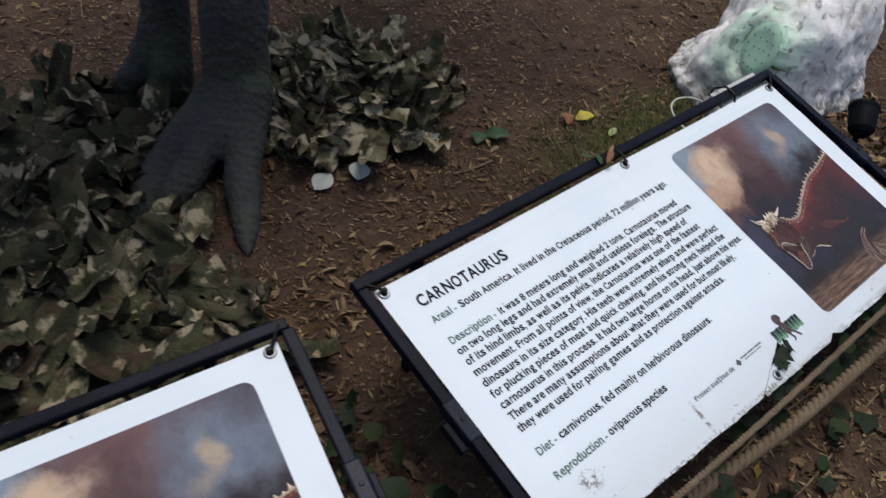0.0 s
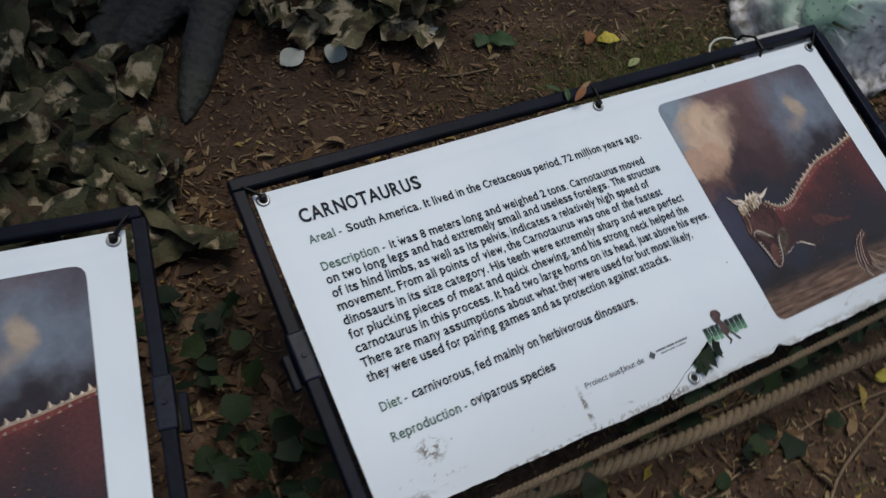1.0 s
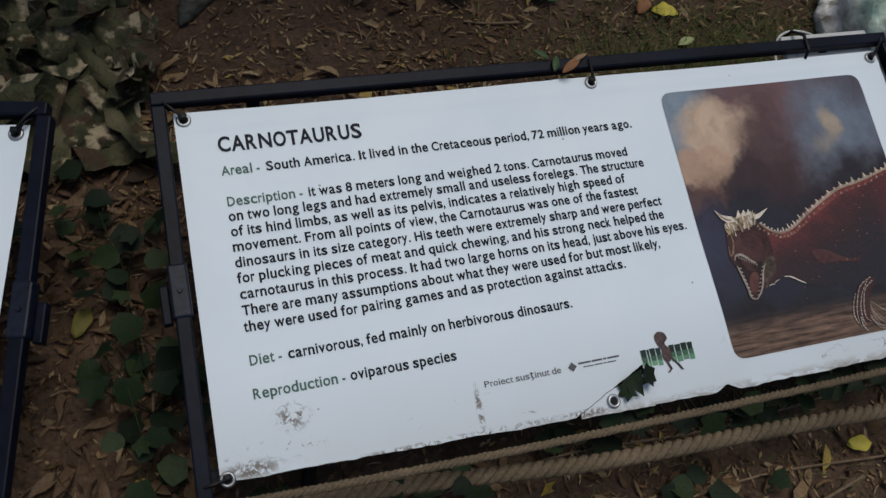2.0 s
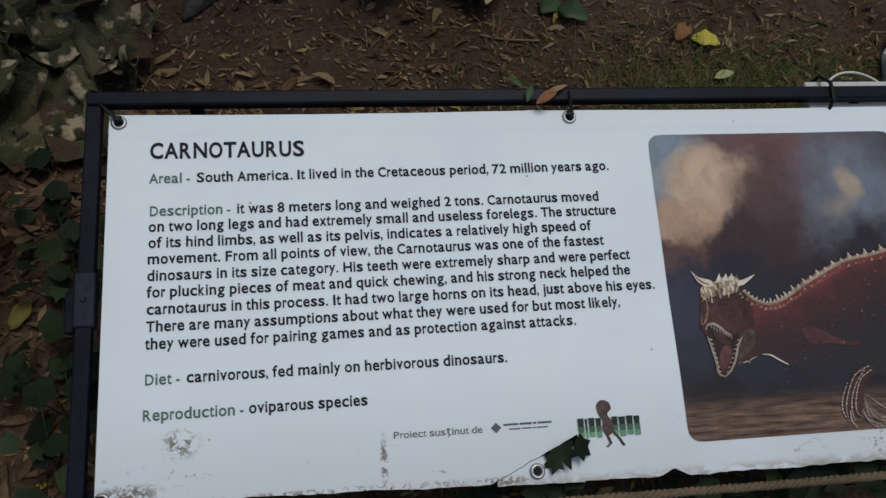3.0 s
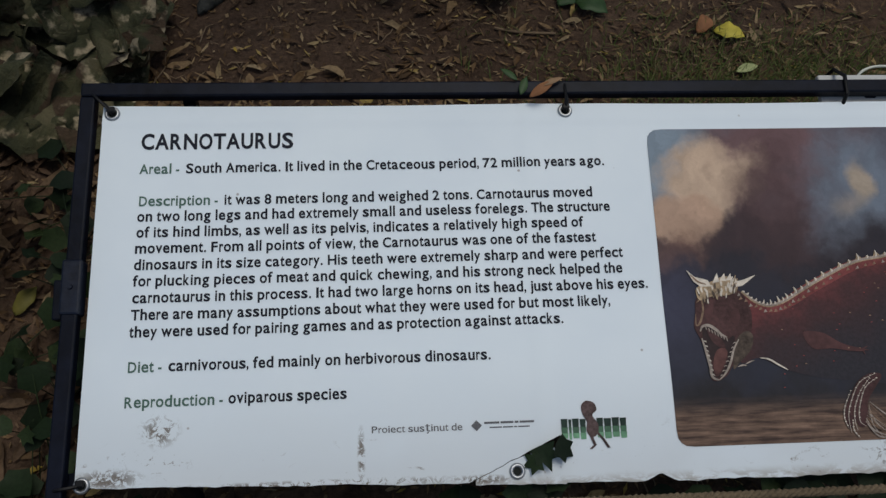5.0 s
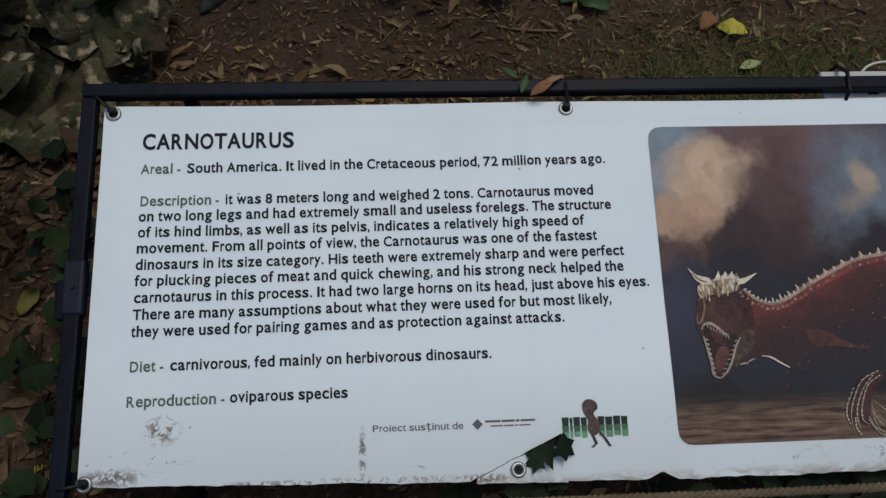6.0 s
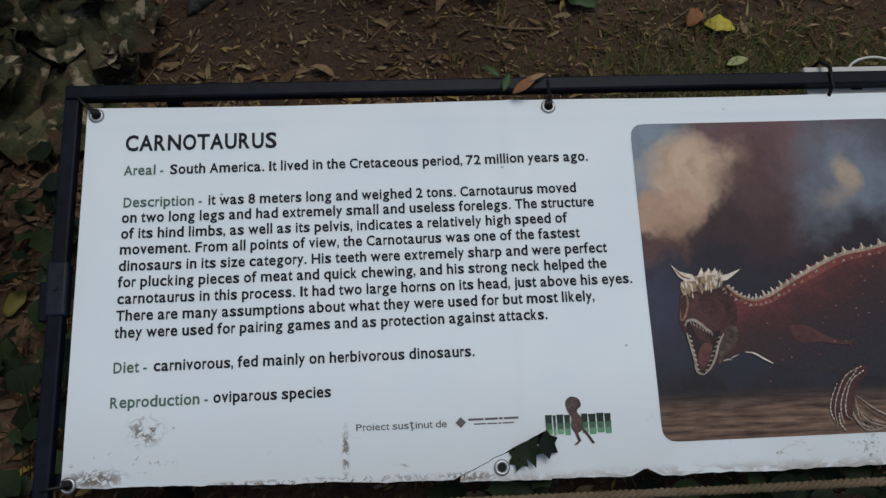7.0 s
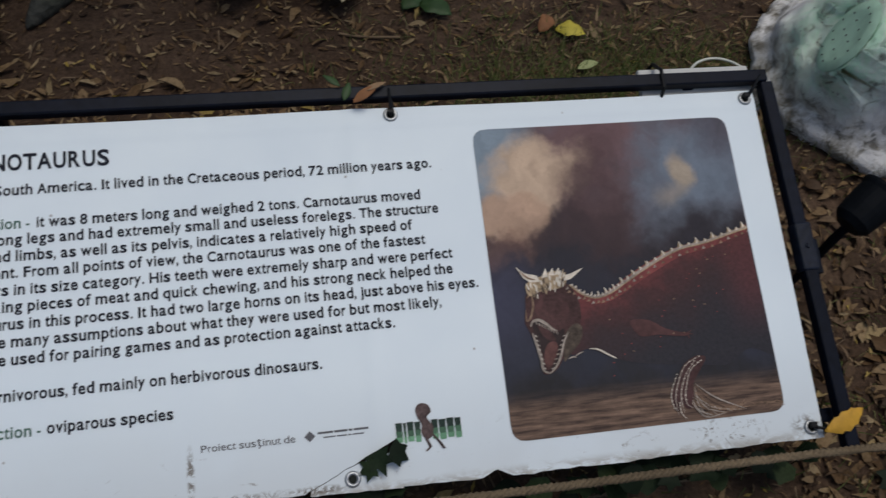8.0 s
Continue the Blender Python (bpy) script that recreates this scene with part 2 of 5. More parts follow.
def beast_material():
    """Printed rust-red hide, lighter along the back and nearly black under the belly."""
    a = Mat("printed_rust_red", 0.6, spec=0.15)
    v = a.coords()
    sep = a.node("ShaderNodeSeparateXYZ")
    a.link(v, sep.inputs[0])
    n, fine = a.noise(22, 5, 0.6, vec=v), a.noise(190, 4, 0.7, vec=v)
    down = a.math("ADD", a.math("MULTIPLY", sep.outputs["Y"], -1.0), a.math("MULTIPLY", sep.outputs["X"], 0.43))
    down = a.math("ADD", down, a.math("MULTIPLY", n.outputs["Fac"], 0.09))
    c = a.ramp(a.span(down, 0.70, 0.86), [(0.0, (0.135, 0.037, 0.037)), (0.22, (0.066, 0.027, 0.028)), (0.5, (0.044, 0.025, 0.027)), (1.0, (0.027, 0.025, 0.031))])
    thigh = a.math("MULTIPLY", a.span(sep.outputs["X"], 1.07, 1.13), a.span(sep.outputs["Y"], -0.38, -0.28))
    c = a.mix(a.math("MULTIPLY", thigh, 0.6), c, (0.11, 0.032, 0.033))
    a.color(a.mix(0.5, c, a.ramp(fine.outputs["Fac"], [(0.32, 0.6), (0.7, 1.4)]), "MULTIPLY"))
    return a.m


M_RED = beast_material()
M_ARM_PRINT = plain("printed_dull_red", (0.074, 0.033, 0.032), 0.6, 0, 0.6, 60, 0.0, 0.15)
M_HEAD_PRINT = plain("printed_brown_red", (0.058, 0.027, 0.026), 0.6, 0, 0.6, 200, 0.0, 0.15)
M_TONGUE_PRINT = plain("printed_flesh", (0.11, 0.048, 0.042), 0.6, 0, 0.5, 120, 0.0, 0.15)
M_DARK_PRINT = plain("printed_dark_brown", (0.026, 0.016, 0.016), 0.6, 0, 0.5, 90, 0.0, 0.15)
M_RIDGE_PRINT = plain("printed_bright_red", (0.17, 0.045, 0.043), 0.6, 0, 0.6, 120, 0.0, 0.15)
M_BONE = plain("printed_pale_bone", (0.60, 0.53, 0.44), 0.6, 0, 0.4, 190, 0.0, 0.15)
M_CROWN_PRINT = plain("printed_horn_tan", (0.33, 0.24, 0.15), 0.6, 0, 0.75, 190, 0.0, 0.15)
M_TOOTH_PRINT = plain("printed_grey_ivory", (0.30, 0.25, 0.21), 0.6, 0, 0.6, 190, 0.0, 0.15)
M_STRAW_PRINT = plain("printed_straw", (0.21, 0.135, 0.09), 0.6, 0, 0.7, 150, 0.0, 0.15)
M_TAN_PRINT = plain("printed_tan", (0.085, 0.062, 0.047), 0.6, 0, 0.7, 150, 0.0, 0.15)

M_LITTER = leaf_material("dry_leaf_litter", [(0.0, (0.08, 0.046, 0.022)), (0.35, (0.15, 0.088, 0.042)), (0.7, (0.235, 0.155, 0.08)), (0.93, (0.34, 0.25, 0.14)), (1.0, (0.34, 0.24, 0.045))])
M_LITTER_OLD = leaf_material("rotting_leaf_litter", [(0.0, (0.04, 0.025, 0.016)), (0.6, (0.10, 0.06, 0.035)), (1.0, (0.18, 0.12, 0.072))])
M_GRASS = leaf_material("grass_blade", [(0.0, (0.06, 0.09, 0.02)), (0.6, (0.11, 0.14, 0.04)), (1.0, (0.2, 0.19, 0.08))], through_light=0.25)
M_IVY = leaf_material("ivy_leaf", [(0.0, (0.007, 0.013, 0.006)), (0.6, (0.013, 0.025, 0.010)), (1.0, (0.034, 0.052, 0.019))], 0.6, 0.08, True)
M_YELLOW = plain("yellow_leaf", (0.46, 0.38, 0.05), 0.6, 0, 0.25, 60, 0.3)
M_DULL_LEAF = plain("dull_yellow_leaf", (0.16, 0.14, 0.03), 0.6, 0, 0.4, 60, 0.3)
M_STRAW = plain("tan_leaf", (0.26, 0.16, 0.085), 0.7, 0, 0.35, 60, 0.3)
M_ORANGE = plain("ochre_leaf", (0.5, 0.27, 0.03), 0.6, 0, 0.3, 60, 0.3)
M_GREEN_LEAF = plain("green_leaf", (0.03, 0.062, 0.018), 0.55, 0, 0.3, 60, 0.3)
M_PALE_LEAF = plain("pale_green_leaf", (0.33, 0.36, 0.16), 0.6, 0, 0.25, 60, 0.3)
M_BROWN_LEAF = plain("russet_leaf", (0.23, 0.10, 0.04), 0.7, 0, 0.35, 60, 0.4)


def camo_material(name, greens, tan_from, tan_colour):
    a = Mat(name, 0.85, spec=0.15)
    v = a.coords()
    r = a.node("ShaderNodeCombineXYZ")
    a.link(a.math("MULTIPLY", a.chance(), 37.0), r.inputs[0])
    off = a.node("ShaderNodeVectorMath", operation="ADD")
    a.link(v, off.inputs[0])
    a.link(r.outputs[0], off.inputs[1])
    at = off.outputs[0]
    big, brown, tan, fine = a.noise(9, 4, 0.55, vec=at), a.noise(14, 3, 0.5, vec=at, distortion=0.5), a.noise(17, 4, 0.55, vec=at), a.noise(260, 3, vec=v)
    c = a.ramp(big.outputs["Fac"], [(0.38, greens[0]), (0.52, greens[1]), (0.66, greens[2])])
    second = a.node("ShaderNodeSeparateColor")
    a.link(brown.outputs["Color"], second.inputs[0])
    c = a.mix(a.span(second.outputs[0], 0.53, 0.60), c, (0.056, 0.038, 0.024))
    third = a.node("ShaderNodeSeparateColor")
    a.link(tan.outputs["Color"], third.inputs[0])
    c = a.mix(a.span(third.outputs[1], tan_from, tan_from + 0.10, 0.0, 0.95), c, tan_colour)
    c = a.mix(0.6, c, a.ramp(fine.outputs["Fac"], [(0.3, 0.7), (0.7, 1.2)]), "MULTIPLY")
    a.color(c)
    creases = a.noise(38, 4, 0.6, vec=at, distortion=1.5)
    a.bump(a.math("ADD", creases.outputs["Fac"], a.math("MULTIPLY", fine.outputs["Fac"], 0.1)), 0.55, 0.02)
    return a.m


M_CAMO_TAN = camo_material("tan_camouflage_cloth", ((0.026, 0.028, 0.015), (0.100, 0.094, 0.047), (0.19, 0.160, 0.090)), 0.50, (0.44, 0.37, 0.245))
# less tan, and every colour darkened to hold the left net's shade
M_CAMO_SHADED = camo_material("shaded_camouflage_cloth", ((0.019, 0.022, 0.012), (0.060, 0.060, 0.031), (0.105, 0.092, 0.052)), 0.55, (0.35, 0.29, 0.19))
M_CAMO_PALE = plain("pale_cloth_back", (0.42, 0.43, 0.37), 0.8, 0, 0.25, 40, 0.2)


def hide_material():
    a = Mat("painted_statue_hide", 0.75, spec=0.25)
    v = a.coords()
    sc = a.node("ShaderNodeTexVoronoi")
    sc.inputs["Scale"].default_value = 70
    a.link(v, sc.inputs["Vector"])
    tone, fine = a.noise(5, 4, vec=v), a.noise(60, 5, vec=v)
    c = a.ramp(tone.outputs["Fac"], [(0.32, (0.034, 0.033, 0.036)), (0.55, (0.050, 0.050, 0.040)), (0.72, (0.060, 0.072, 0.038))])
    c = a.mix(0.6, c, a.ramp(fine.outputs["Fac"], [(0.3, 0.6), (0.7, 1.3)]), "MULTIPLY")
    a.color(c)
    rib = a.node("ShaderNodeTexWave")
    rib.bands_direction = "DIAGONAL"
    rib.inputs["Scale"].default_value = 17.0
    rib.inputs["Distortion"].default_value = 2.5
    rib.inputs["Detail"].default_value = 2.0
    rib.inputs["Detail Scale"].default_value = 1.5
    a.link(v, rib.inputs["Vector"])
    h = a.math("ADD", a.math("MULTIPLY", sc.outputs["Distance"], 0.6), fine.outputs["Fac"])
    a.bump(a.math("ADD", h, a.math("MULTIPLY", rib.outputs["Fac"], 0.22)), 0.8, 0.008)
    return a.m


def rock_material():
    a = Mat("painted_rock_shell", 0.7, spec=0.3)
    v = a.coords()
    warp = a.noise(7, 5, vec=v)
    big, fine, veins = a.noise(4.5, 5, 0.6, vec=v), a.noise(45, 6, 0.65, vec=v), a.noise(9, 8, 0.72, vec=v, distortion=1.6)
    pits, chips = a.noise(30, 8, 0.74, vec=v, distortion=0.6), a.noise(60, 5, 0.65, vec=v, distortion=0.3)
    c = a.ramp(big.outputs["Fac"], [(0.3, (0.84, 0.805, 0.77)), (0.65, (0.92, 0.885, 0.85))])
    c = a.mix(a.span(veins.outputs["Fac"], 0.50, 0.68, 0.0, 0.55), c, (0.50, 0.475, 0.49))
    # overspray of green paint round the grille
    mv = a.mix(0.10, v, warp.outputs["Color"], "ADD")
    g = a.node("ShaderNodeVectorMath", operation="DISTANCE")
    a.link(mv, g.inputs[0])
    g.inputs[1].default_value = tuple(k + 0.05 for k in ROCK_GREEN)
    tint = a.math("MULTIPLY", a.span(g.outputs["Value"], 0.08, 0.23, 0.85, 0.0), a.span(veins.outputs["Fac"], 0.30, 0.58, 1.0, 0.45))
    c = a.mix(tint, c, (0.42, 0.80, 0.50))
    # dirt caught in pits and cracks, and soil on the lower rim
    c = a.mix(a.math("MULTIPLY", a.span(warp.outputs["Fac"], 0.52, 0.64, 0.0, 0.55), a.span(fine.outputs["Fac"], 0.38, 0.58)), c, (0.44, 0.39, 0.31))
    c = a.mix(a.span(pits.outputs["Fac"], 0.59, 0.66, 0.0, 0.65), c, (0.19, 0.165, 0.14))
    c = a.mix(a.span(chips.outputs["Fac"], 0.65, 0.70, 0.0, 0.85), c, (0.07, 0.06, 0.055))
    sep = a.node("ShaderNodeSeparateXYZ")
    a.link(v, sep.inputs[0])
    rim = a.math("MULTIPLY", a.span(sep.outputs["Z"], 0.15, 0.01), a.span(pits.outputs["Fac"], 0.40, 0.58, 0.1, 0.85))
    c = a.mix(rim, c, (0.20, 0.165, 0.10))
    a.color(c)
    a.bump(a.math("SUBTRACT", veins.outputs["Fac"], a.span(pits.outputs["Fac"], 0.54, 0.68, 0.0, 0.8)), 0.8, 0.010)
    return a.m


def rope_material():
    a = Mat("weathered_hemp", 0.9, spec=0.15)
    v = a.coords()
    n, big = a.noise(220, 4, vec=v), a.noise(8, 3, vec=v)
    c = a.ramp(big.outputs["Fac"], [(0.3, (0.10, 0.074, 0.046)), (0.7, (0.18, 0.134, 0.084))])
    c = a.mix(0.75, c, a.ramp(n.outputs["Fac"], [(0.3, 0.55), (0.7, 1.25)]), "MULTIPLY")
    a.color(c).bump(n.outputs["Fac"], 0.6, 0.002)
    return a.m


ROCK_GREEN = (-0.375, -0.06, 0.24)
M_HIDE = hide_material()
M_ROCK = rock_material()
M_ROPE = rope_material()
M_GRILLE = plain("green_sprayed_grille", (0.52, 0.78, 0.56), 0.6, 0, 0.35, 18, 0.15)
M_HOLE = plain("dark_hole", (0.01, 0.012, 0.01), 0.9, 0, 0.2, 60, 0.0)
M_WIRE = plain("white_cable_sheath", (0.55, 0.56, 0.5), 0.5, 0, 0.1, 40, 0.05)


# ---------- mesh helpers ----------
def link_mesh(name, bm, material, smooth=False):
    me = bpy.data.meshes.new(name)
    bm.normal_update()
    bm.to_mesh(me)
    bm.free()
    me.materials.append(material)
    if smooth:
        me.shade_smooth()
    return new(name, me)


def part(name, bm, material, parent, label="", smooth=False):
    ob = link_mesh(name, bm, material, smooth)
    ob.parent = parent
    if label:
        tagged(ob, label)
    return ob


def pieces_mesh(name, verts, faces, material, smooth=True):
    me = bpy.data.meshes.new(name)
    me.from_pydata([tuple(v) for v in verts], [], faces)
    me.materials.append(material)
    if smooth:
        me.shade_smooth()
    me.update()
    return me


def shared(name, me, parent, m, label=""):
    """An object of its own on a mesh shared with its like."""
    ob = new(name, me)
    ob.parent = parent
    ob.matrix_basis = m
    if label:
        tagged(ob, label)
    return ob


def box(bm, lo, hi, bevel=0.0, m=None):
    mat = Matrix.Translation([(a + b) / 2 for a, b in zip(lo, hi)]) @ Matrix.Diagonal([*(b - a for a, b in zip(lo, hi)), 1])
    made = bmesh.ops.create_cube(bm, size=1, matrix=(m @ mat) if m else mat)
    if bevel:
        edges = list({e for v in made["verts"] for e in v.link_edges})
        bmesh.ops.bevel(bm, geom=edges, offset=bevel, segments=2, profile=0.5, affect="EDGES", clamp_overlap=True)


def tube(bm, points, radii, sides=8, caps=True):
    """A round tube along points; radii is a number or one per point."""
    pts = [Vector(p) for p in points]
    rs = radii if isinstance(radii, (list, tuple)) else [radii] * len(pts)
    rings, side = [], None
    for i, p in enumerate(pts):
        d = (pts[min(i + 1, len(pts) - 1)] - pts[max(i - 1, 0)]).normalized()
        if side is None:
            side = d.orthogonal().normalized()
        side = (side - d * side.dot(d)).normalized()
        up = d.cross(side)
        rings.append([bm.verts.new(p + (side * math.cos(2 * math.pi * k / sides) + up * math.sin(2 * math.pi * k / sides)) * rs[i]) for k in range(sides)])
    for a, b in zip(rings, rings[1:]):
        for k in range(sides):
            bm.faces.new((a[k], a[(k + 1) % sides], b[(k + 1) % sides], b[k]))
    if caps:
        bm.faces.new(rings[0][::-1])
        bm.faces.new(rings[-1])


def torus(bm, centre, big, small, n=20, k=8):
    rings = []
    for i in range(n):
        a = 2 * math.pi * i / n
        rings.append([bm.verts.new((centre[0] + (big + small * math.cos(b)) * math.cos(a), centre[1] + (big + small * math.cos(b)) * math.sin(a), centre[2] + small * math.sin(b))) for b in (2 * math.pi * j / k for j in range(k))])
    for i in range(n):
        for j in range(k):
            bm.faces.new((rings[i][j], rings[(i + 1) % n][j], rings[(i + 1) % n][(j + 1) % k], rings[i][(j + 1) % k]))


def spline(points, steps=6, closed=False):
    """A smooth line through a few points."""
    pts = [Vector(p) for p in points]
    n, out = len(pts), []
    for i in range(n if closed else n - 1):
        p = [pts[(i + k) % n] if closed else pts[min(max(i + k, 0), n - 1)] for k in (-1, 0, 1, 2)]
        for s in range(steps):
            t = s / steps
            out.append(0.5 * (2 * p[1] + (p[2] - p[0]) * t + (2 * p[0] - 5 * p[1] + 4 * p[2] - p[3]) * t * t + (3 * p[1] - p[0] - 3 * p[2] + p[3]) * t**3))
    if not closed:
        out.append(pts[-1])
    return out


# ---------- ground ----------
def ground_height(x, y):
    near = 0.010 * noise.noise((x * 2.1, y * 2.1, 0.3)) + 0.006 * noise.noise((x * 7, y * 7, 4.0)) + 0.003 * noise.noise((x * 22, y * 22, 9.0))
    r = math.hypot(x - 0.5, y - 0.3)
    near -= 0.05 * max(0.0, min(1.0, (-0.55 - x) / 0.6))
    return near + (0.5 * noise.noise((x * 0.03, y * 0.03, 2.0)) * max(0.0, min(1.0, (r - 6) / 30)))


def graded(lo, hi, step, far):
    a = list(np.arange(lo, hi + step / 2, step))
    s, x, y = step, lo, hi
    left, right = [], []
    while y < far:
        s *= 1.35
        x, y = x - s, y + s
        left.append(x)
        right.append(y)
    return left[::-1] + a + right


def build_ground():
    xs, ys = graded(-1.6, 2.8, 0.02, 260), graded(-1.2, 2.4, 0.02, 260)
    verts = [(x, y, ground_height(x, y)) for y in ys for x in xs]
    w = len(xs)
    faces = [(j * w + i, j * w + i + 1, (j + 1) * w + i + 1, (j + 1) * w + i) for j in range(len(ys) - 1) for i in range(w - 1)]
    return tagged(new("ground", pieces_mesh("ground", verts, faces, M_SOIL)), "bare dark brown trodden soil with crumbs and leaf bits", "ground", kind="structure")


build_ground()


# ---------- leaves ----------
def leaf_points(length, width, curl, fold, lobes=0, steps=4):
    """A thin curled leaf along x, as verts and faces."""
    verts, faces = [], []
    for i in range(steps + 1):
        t = i / steps
        w = width * 0.5 * max(0.03, math.sin(math.pi * min(0.985, max(0.01, t)) ** 0.85)) ** 0.85
        if lobes:
            w *= 0.9 + 0.13 * math.cos(lobes * math.pi * t)
        a = curl * (t - 0.5)
        x = length * (t - 0.5) if abs(curl) < 0.01 else length / curl * math.sin(a)
        z = 0.0 if abs(curl) < 0.01 else length / curl * (math.cos(curl / 2) - math.cos(a)) * -1
        for s in (-1, 0, 1):
            verts.append(Vector((x, s * w, z + fold * abs(s) * w)))
    for i in range(steps):
        for s in (0, 1):
            a = i * 3 + s
            faces.append((a, a + 1, a + 4, a + 3))
    return verts, faces


def scatter_leaves(name, count, where, sizes, material, label, rng, tilt=0.35, narrow=(0.18, 0.4), lift=0.004):
    """One mesh of a great many small leaves lying about."""
    verts, faces = [], []
    for _ in range(count):
        spot = where(rng)
        if spot is None:
            continue
        x, y = spot[:2]
        extra = spot[2] if len(spot) > 2 else 0.0
        L = sizes[0] + (sizes[1] * 1.35 - sizes[0]) * rng.random() ** 1.9
        v, f = leaf_points(L, L * rng.uniform(*narrow), rng.uniform(-1.6, 1.6), rng.uniform(-0.1, 0.7), steps=4)
        m = Matrix.Translation((x, y, ground_height(x, y) + lift + extra + rng.random() * 0.006)) @ Euler((rng.gauss(0, tilt), rng.gauss(0, tilt * 0.7), rng.uniform(0, 6.283))).to_matrix().to_4x4()
        b = len(verts)
        torn = rng.random() < 0.6
        for p in v:
            if torn:
                p.x, p.y = p.x + L * rng.gauss(0, 0.05), p.y * rng.uniform(0.45, 1.5)
            verts.append(m @ p)
        faces += [tuple(b + k for k in q) for q in f]
    return tagged(new(name, pieces_mesh(name, verts, faces, material)), label, "leaf litter", kind="stuff")


SIGN_TILT, SIGN_TOP = 16.13, 0.29
SIGN_ONE = pose(0, 0, SIGN_TOP, SIGN_TILT, 0, 0)
SIGN_TWO = pose(-0.216, 0.004, 0.287, 15.0, -7.2, -14.0) @ pose(-1.184, 0.004, 0)


# ---------- the information signs ----------
def sag(u, v):
    """How far the vinyl lies off its plane."""
    return 0.0025 * noise.noise((u * 3.0, v * 4.0, 1.0)) + 0.0012 * noise.noise((u * 9.0, v * 9.0, 5.0)) - 0.002 + 0.0016 * math.exp(-(((u - 0.578) / 0.012) ** 2)) + 0.0012 * math.exp(-(((v - 0.012) / 0.006) ** 2))


def hem(u):
    """The worn lower edge of the banner, as a depth below its top eyelets."""
    base = 0.497 + 0.020 * min(1.0, max(0.0, u) / 0.75)
    return base + 0.0022 * noise.noise((u * 14, 0.0, 3.0)) + 0.0015 * noise.noise((u * 60, 0.0, 7.0))


def build_banner(torn):
    """A fine sheet; where it is torn, a slit runs up from the hem past the lower eyelet."""
    nv = 100
    us = [i / 240 for i in range(241)]
    verts, faces = [], []

    def slit(u):
        return 0.509 - (u - 0.478) * 0.46 + 0.002 * noise.noise((u * 80, 0, 2.0))

    def sheet(columns, upper, lower, rows):
        b = len(verts)
        for j in range(rows + 1):
            for u in columns:
                a, c = upper(u), lower(u)
                v = a + (c - a) * j / rows
                skew = -0.006 * (v / 0.5)
                verts.append((u + skew, -v, sag(u, v)))
        w = len(columns)
        for j in range(rows):
            for i in range(w - 1):
                a = b + j * w + i
                faces.append((a, a + w, a + w + 1, a + 1))

    def top(u):
        return -0.012 + 0.002 * math.sin(math.pi * ((u * 2 / 1.184) % 1.0))

    def bottom(u):
        if torn and 0.480 < u < 0.600:
            return slit(u)
        rip = 0.010 * max(0.0, 1 - abs(u - 0.728) / 0.02) if torn else 0.0
        return hem(u) - rip

    sheet([-0.013 + 1.213 * r for r in us], top, bottom, nv)
    if torn:
        sheet([0.486 + 0.118 * k / 24 for k in range(25)], lambda u: min(hem(u) - 0.001, slit(u) + 0.0010 + 0.24 * max(0, u - 0.545)), lambda u: hem(u) + 0.002, 10)
    return pieces_mesh("banner", verts, faces, M_BANNER)


def rounded_sheet(bm, u0, u1, v0, v1, r, lift):
    """A rounded rectangle that follows the vinyl."""
    nu, nv = 36, 40
    grid = {}
    for j in range(nv + 1):
        for i in range(nu + 1):
            u, v = u0 + (u1 - u0) * i / nu, v0 + (v1 - v0) * j / nv
            cu, cv = min(max(u, u0 + r), u1 - r), min(max(v, v0 + r), v1 - r)
            d = math.hypot(u - cu, v - cv)
            if d > r:
                u, v = cu + (u - cu) * r / d, cv + (v - cv) * r / d
            grid[i, j] = bm.verts.new((u, -v, sag(u, v) + lift))
    for j in range(nv):
        for i in range(nu):
            bm.faces.new((grid[i, j], grid[i, j + 1], grid[i + 1, j + 1], grid[i + 1, j]))


def flat_shape(bm, outline, lift):
    """A printed flat shape from its outline in sign coordinates."""
    vs = [bm.verts.new((min(u, 1.1425), -v, sag(u, v) + lift)) for u, v, *_ in outline]
    f = bm.faces.new(vs)
    bmesh.ops.triangulate(bm, faces=[f])


# widths of the letters of the printed face, in thousandths of its size
WIDTHS = dict(zip("abcdefghijklmnopqrstuvwxyz", (544, 561, 523, 564, 530, 347, 561, 551, 243, 239, 507, 243, 876, 552, 570, 561, 568, 338, 516, 327, 551, 484, 751, 496, 473, 496)))
WIDTHS.update({" ": 248, ".": 263, ",": 196, "-": 276, "A": 652, "C": 651, "D": 656, "F": 553, "H": 713, "I": 272, "N": 713, "O": 688, "P": 631, "R": 616, "S": 593, "T": 597, "U": 648})


def advance(text):
    return sum(WIDTHS.get(ch, 555) for ch in text) / 1000


def glyph_mesh(ch, weight, made={}):
    """One letter of the built-in face as triangles: points and faces."""
    if (ch, weight) not in made:
        cu = bpy.data.curves.new("lettering", "FONT")
        cu.body, cu.size, cu.offset, cu.resolution_u = ch, 1.0, weight, 3
        ob = new("lettering", cu)
        bpy.context.view_layer.update()
        me = bpy.data.meshes.new_from_object(ob.evaluated_get(bpy.context.evaluated_depsgraph_get()))
        bpy.data.objects.remove(ob)
        made[ch, weight] = ([(v.co.x, v.co.y) for v in me.vertices], [tuple(p.vertices) for p in me.polygons])
        bpy.data.meshes.remove(me)
    return made[ch, weight]


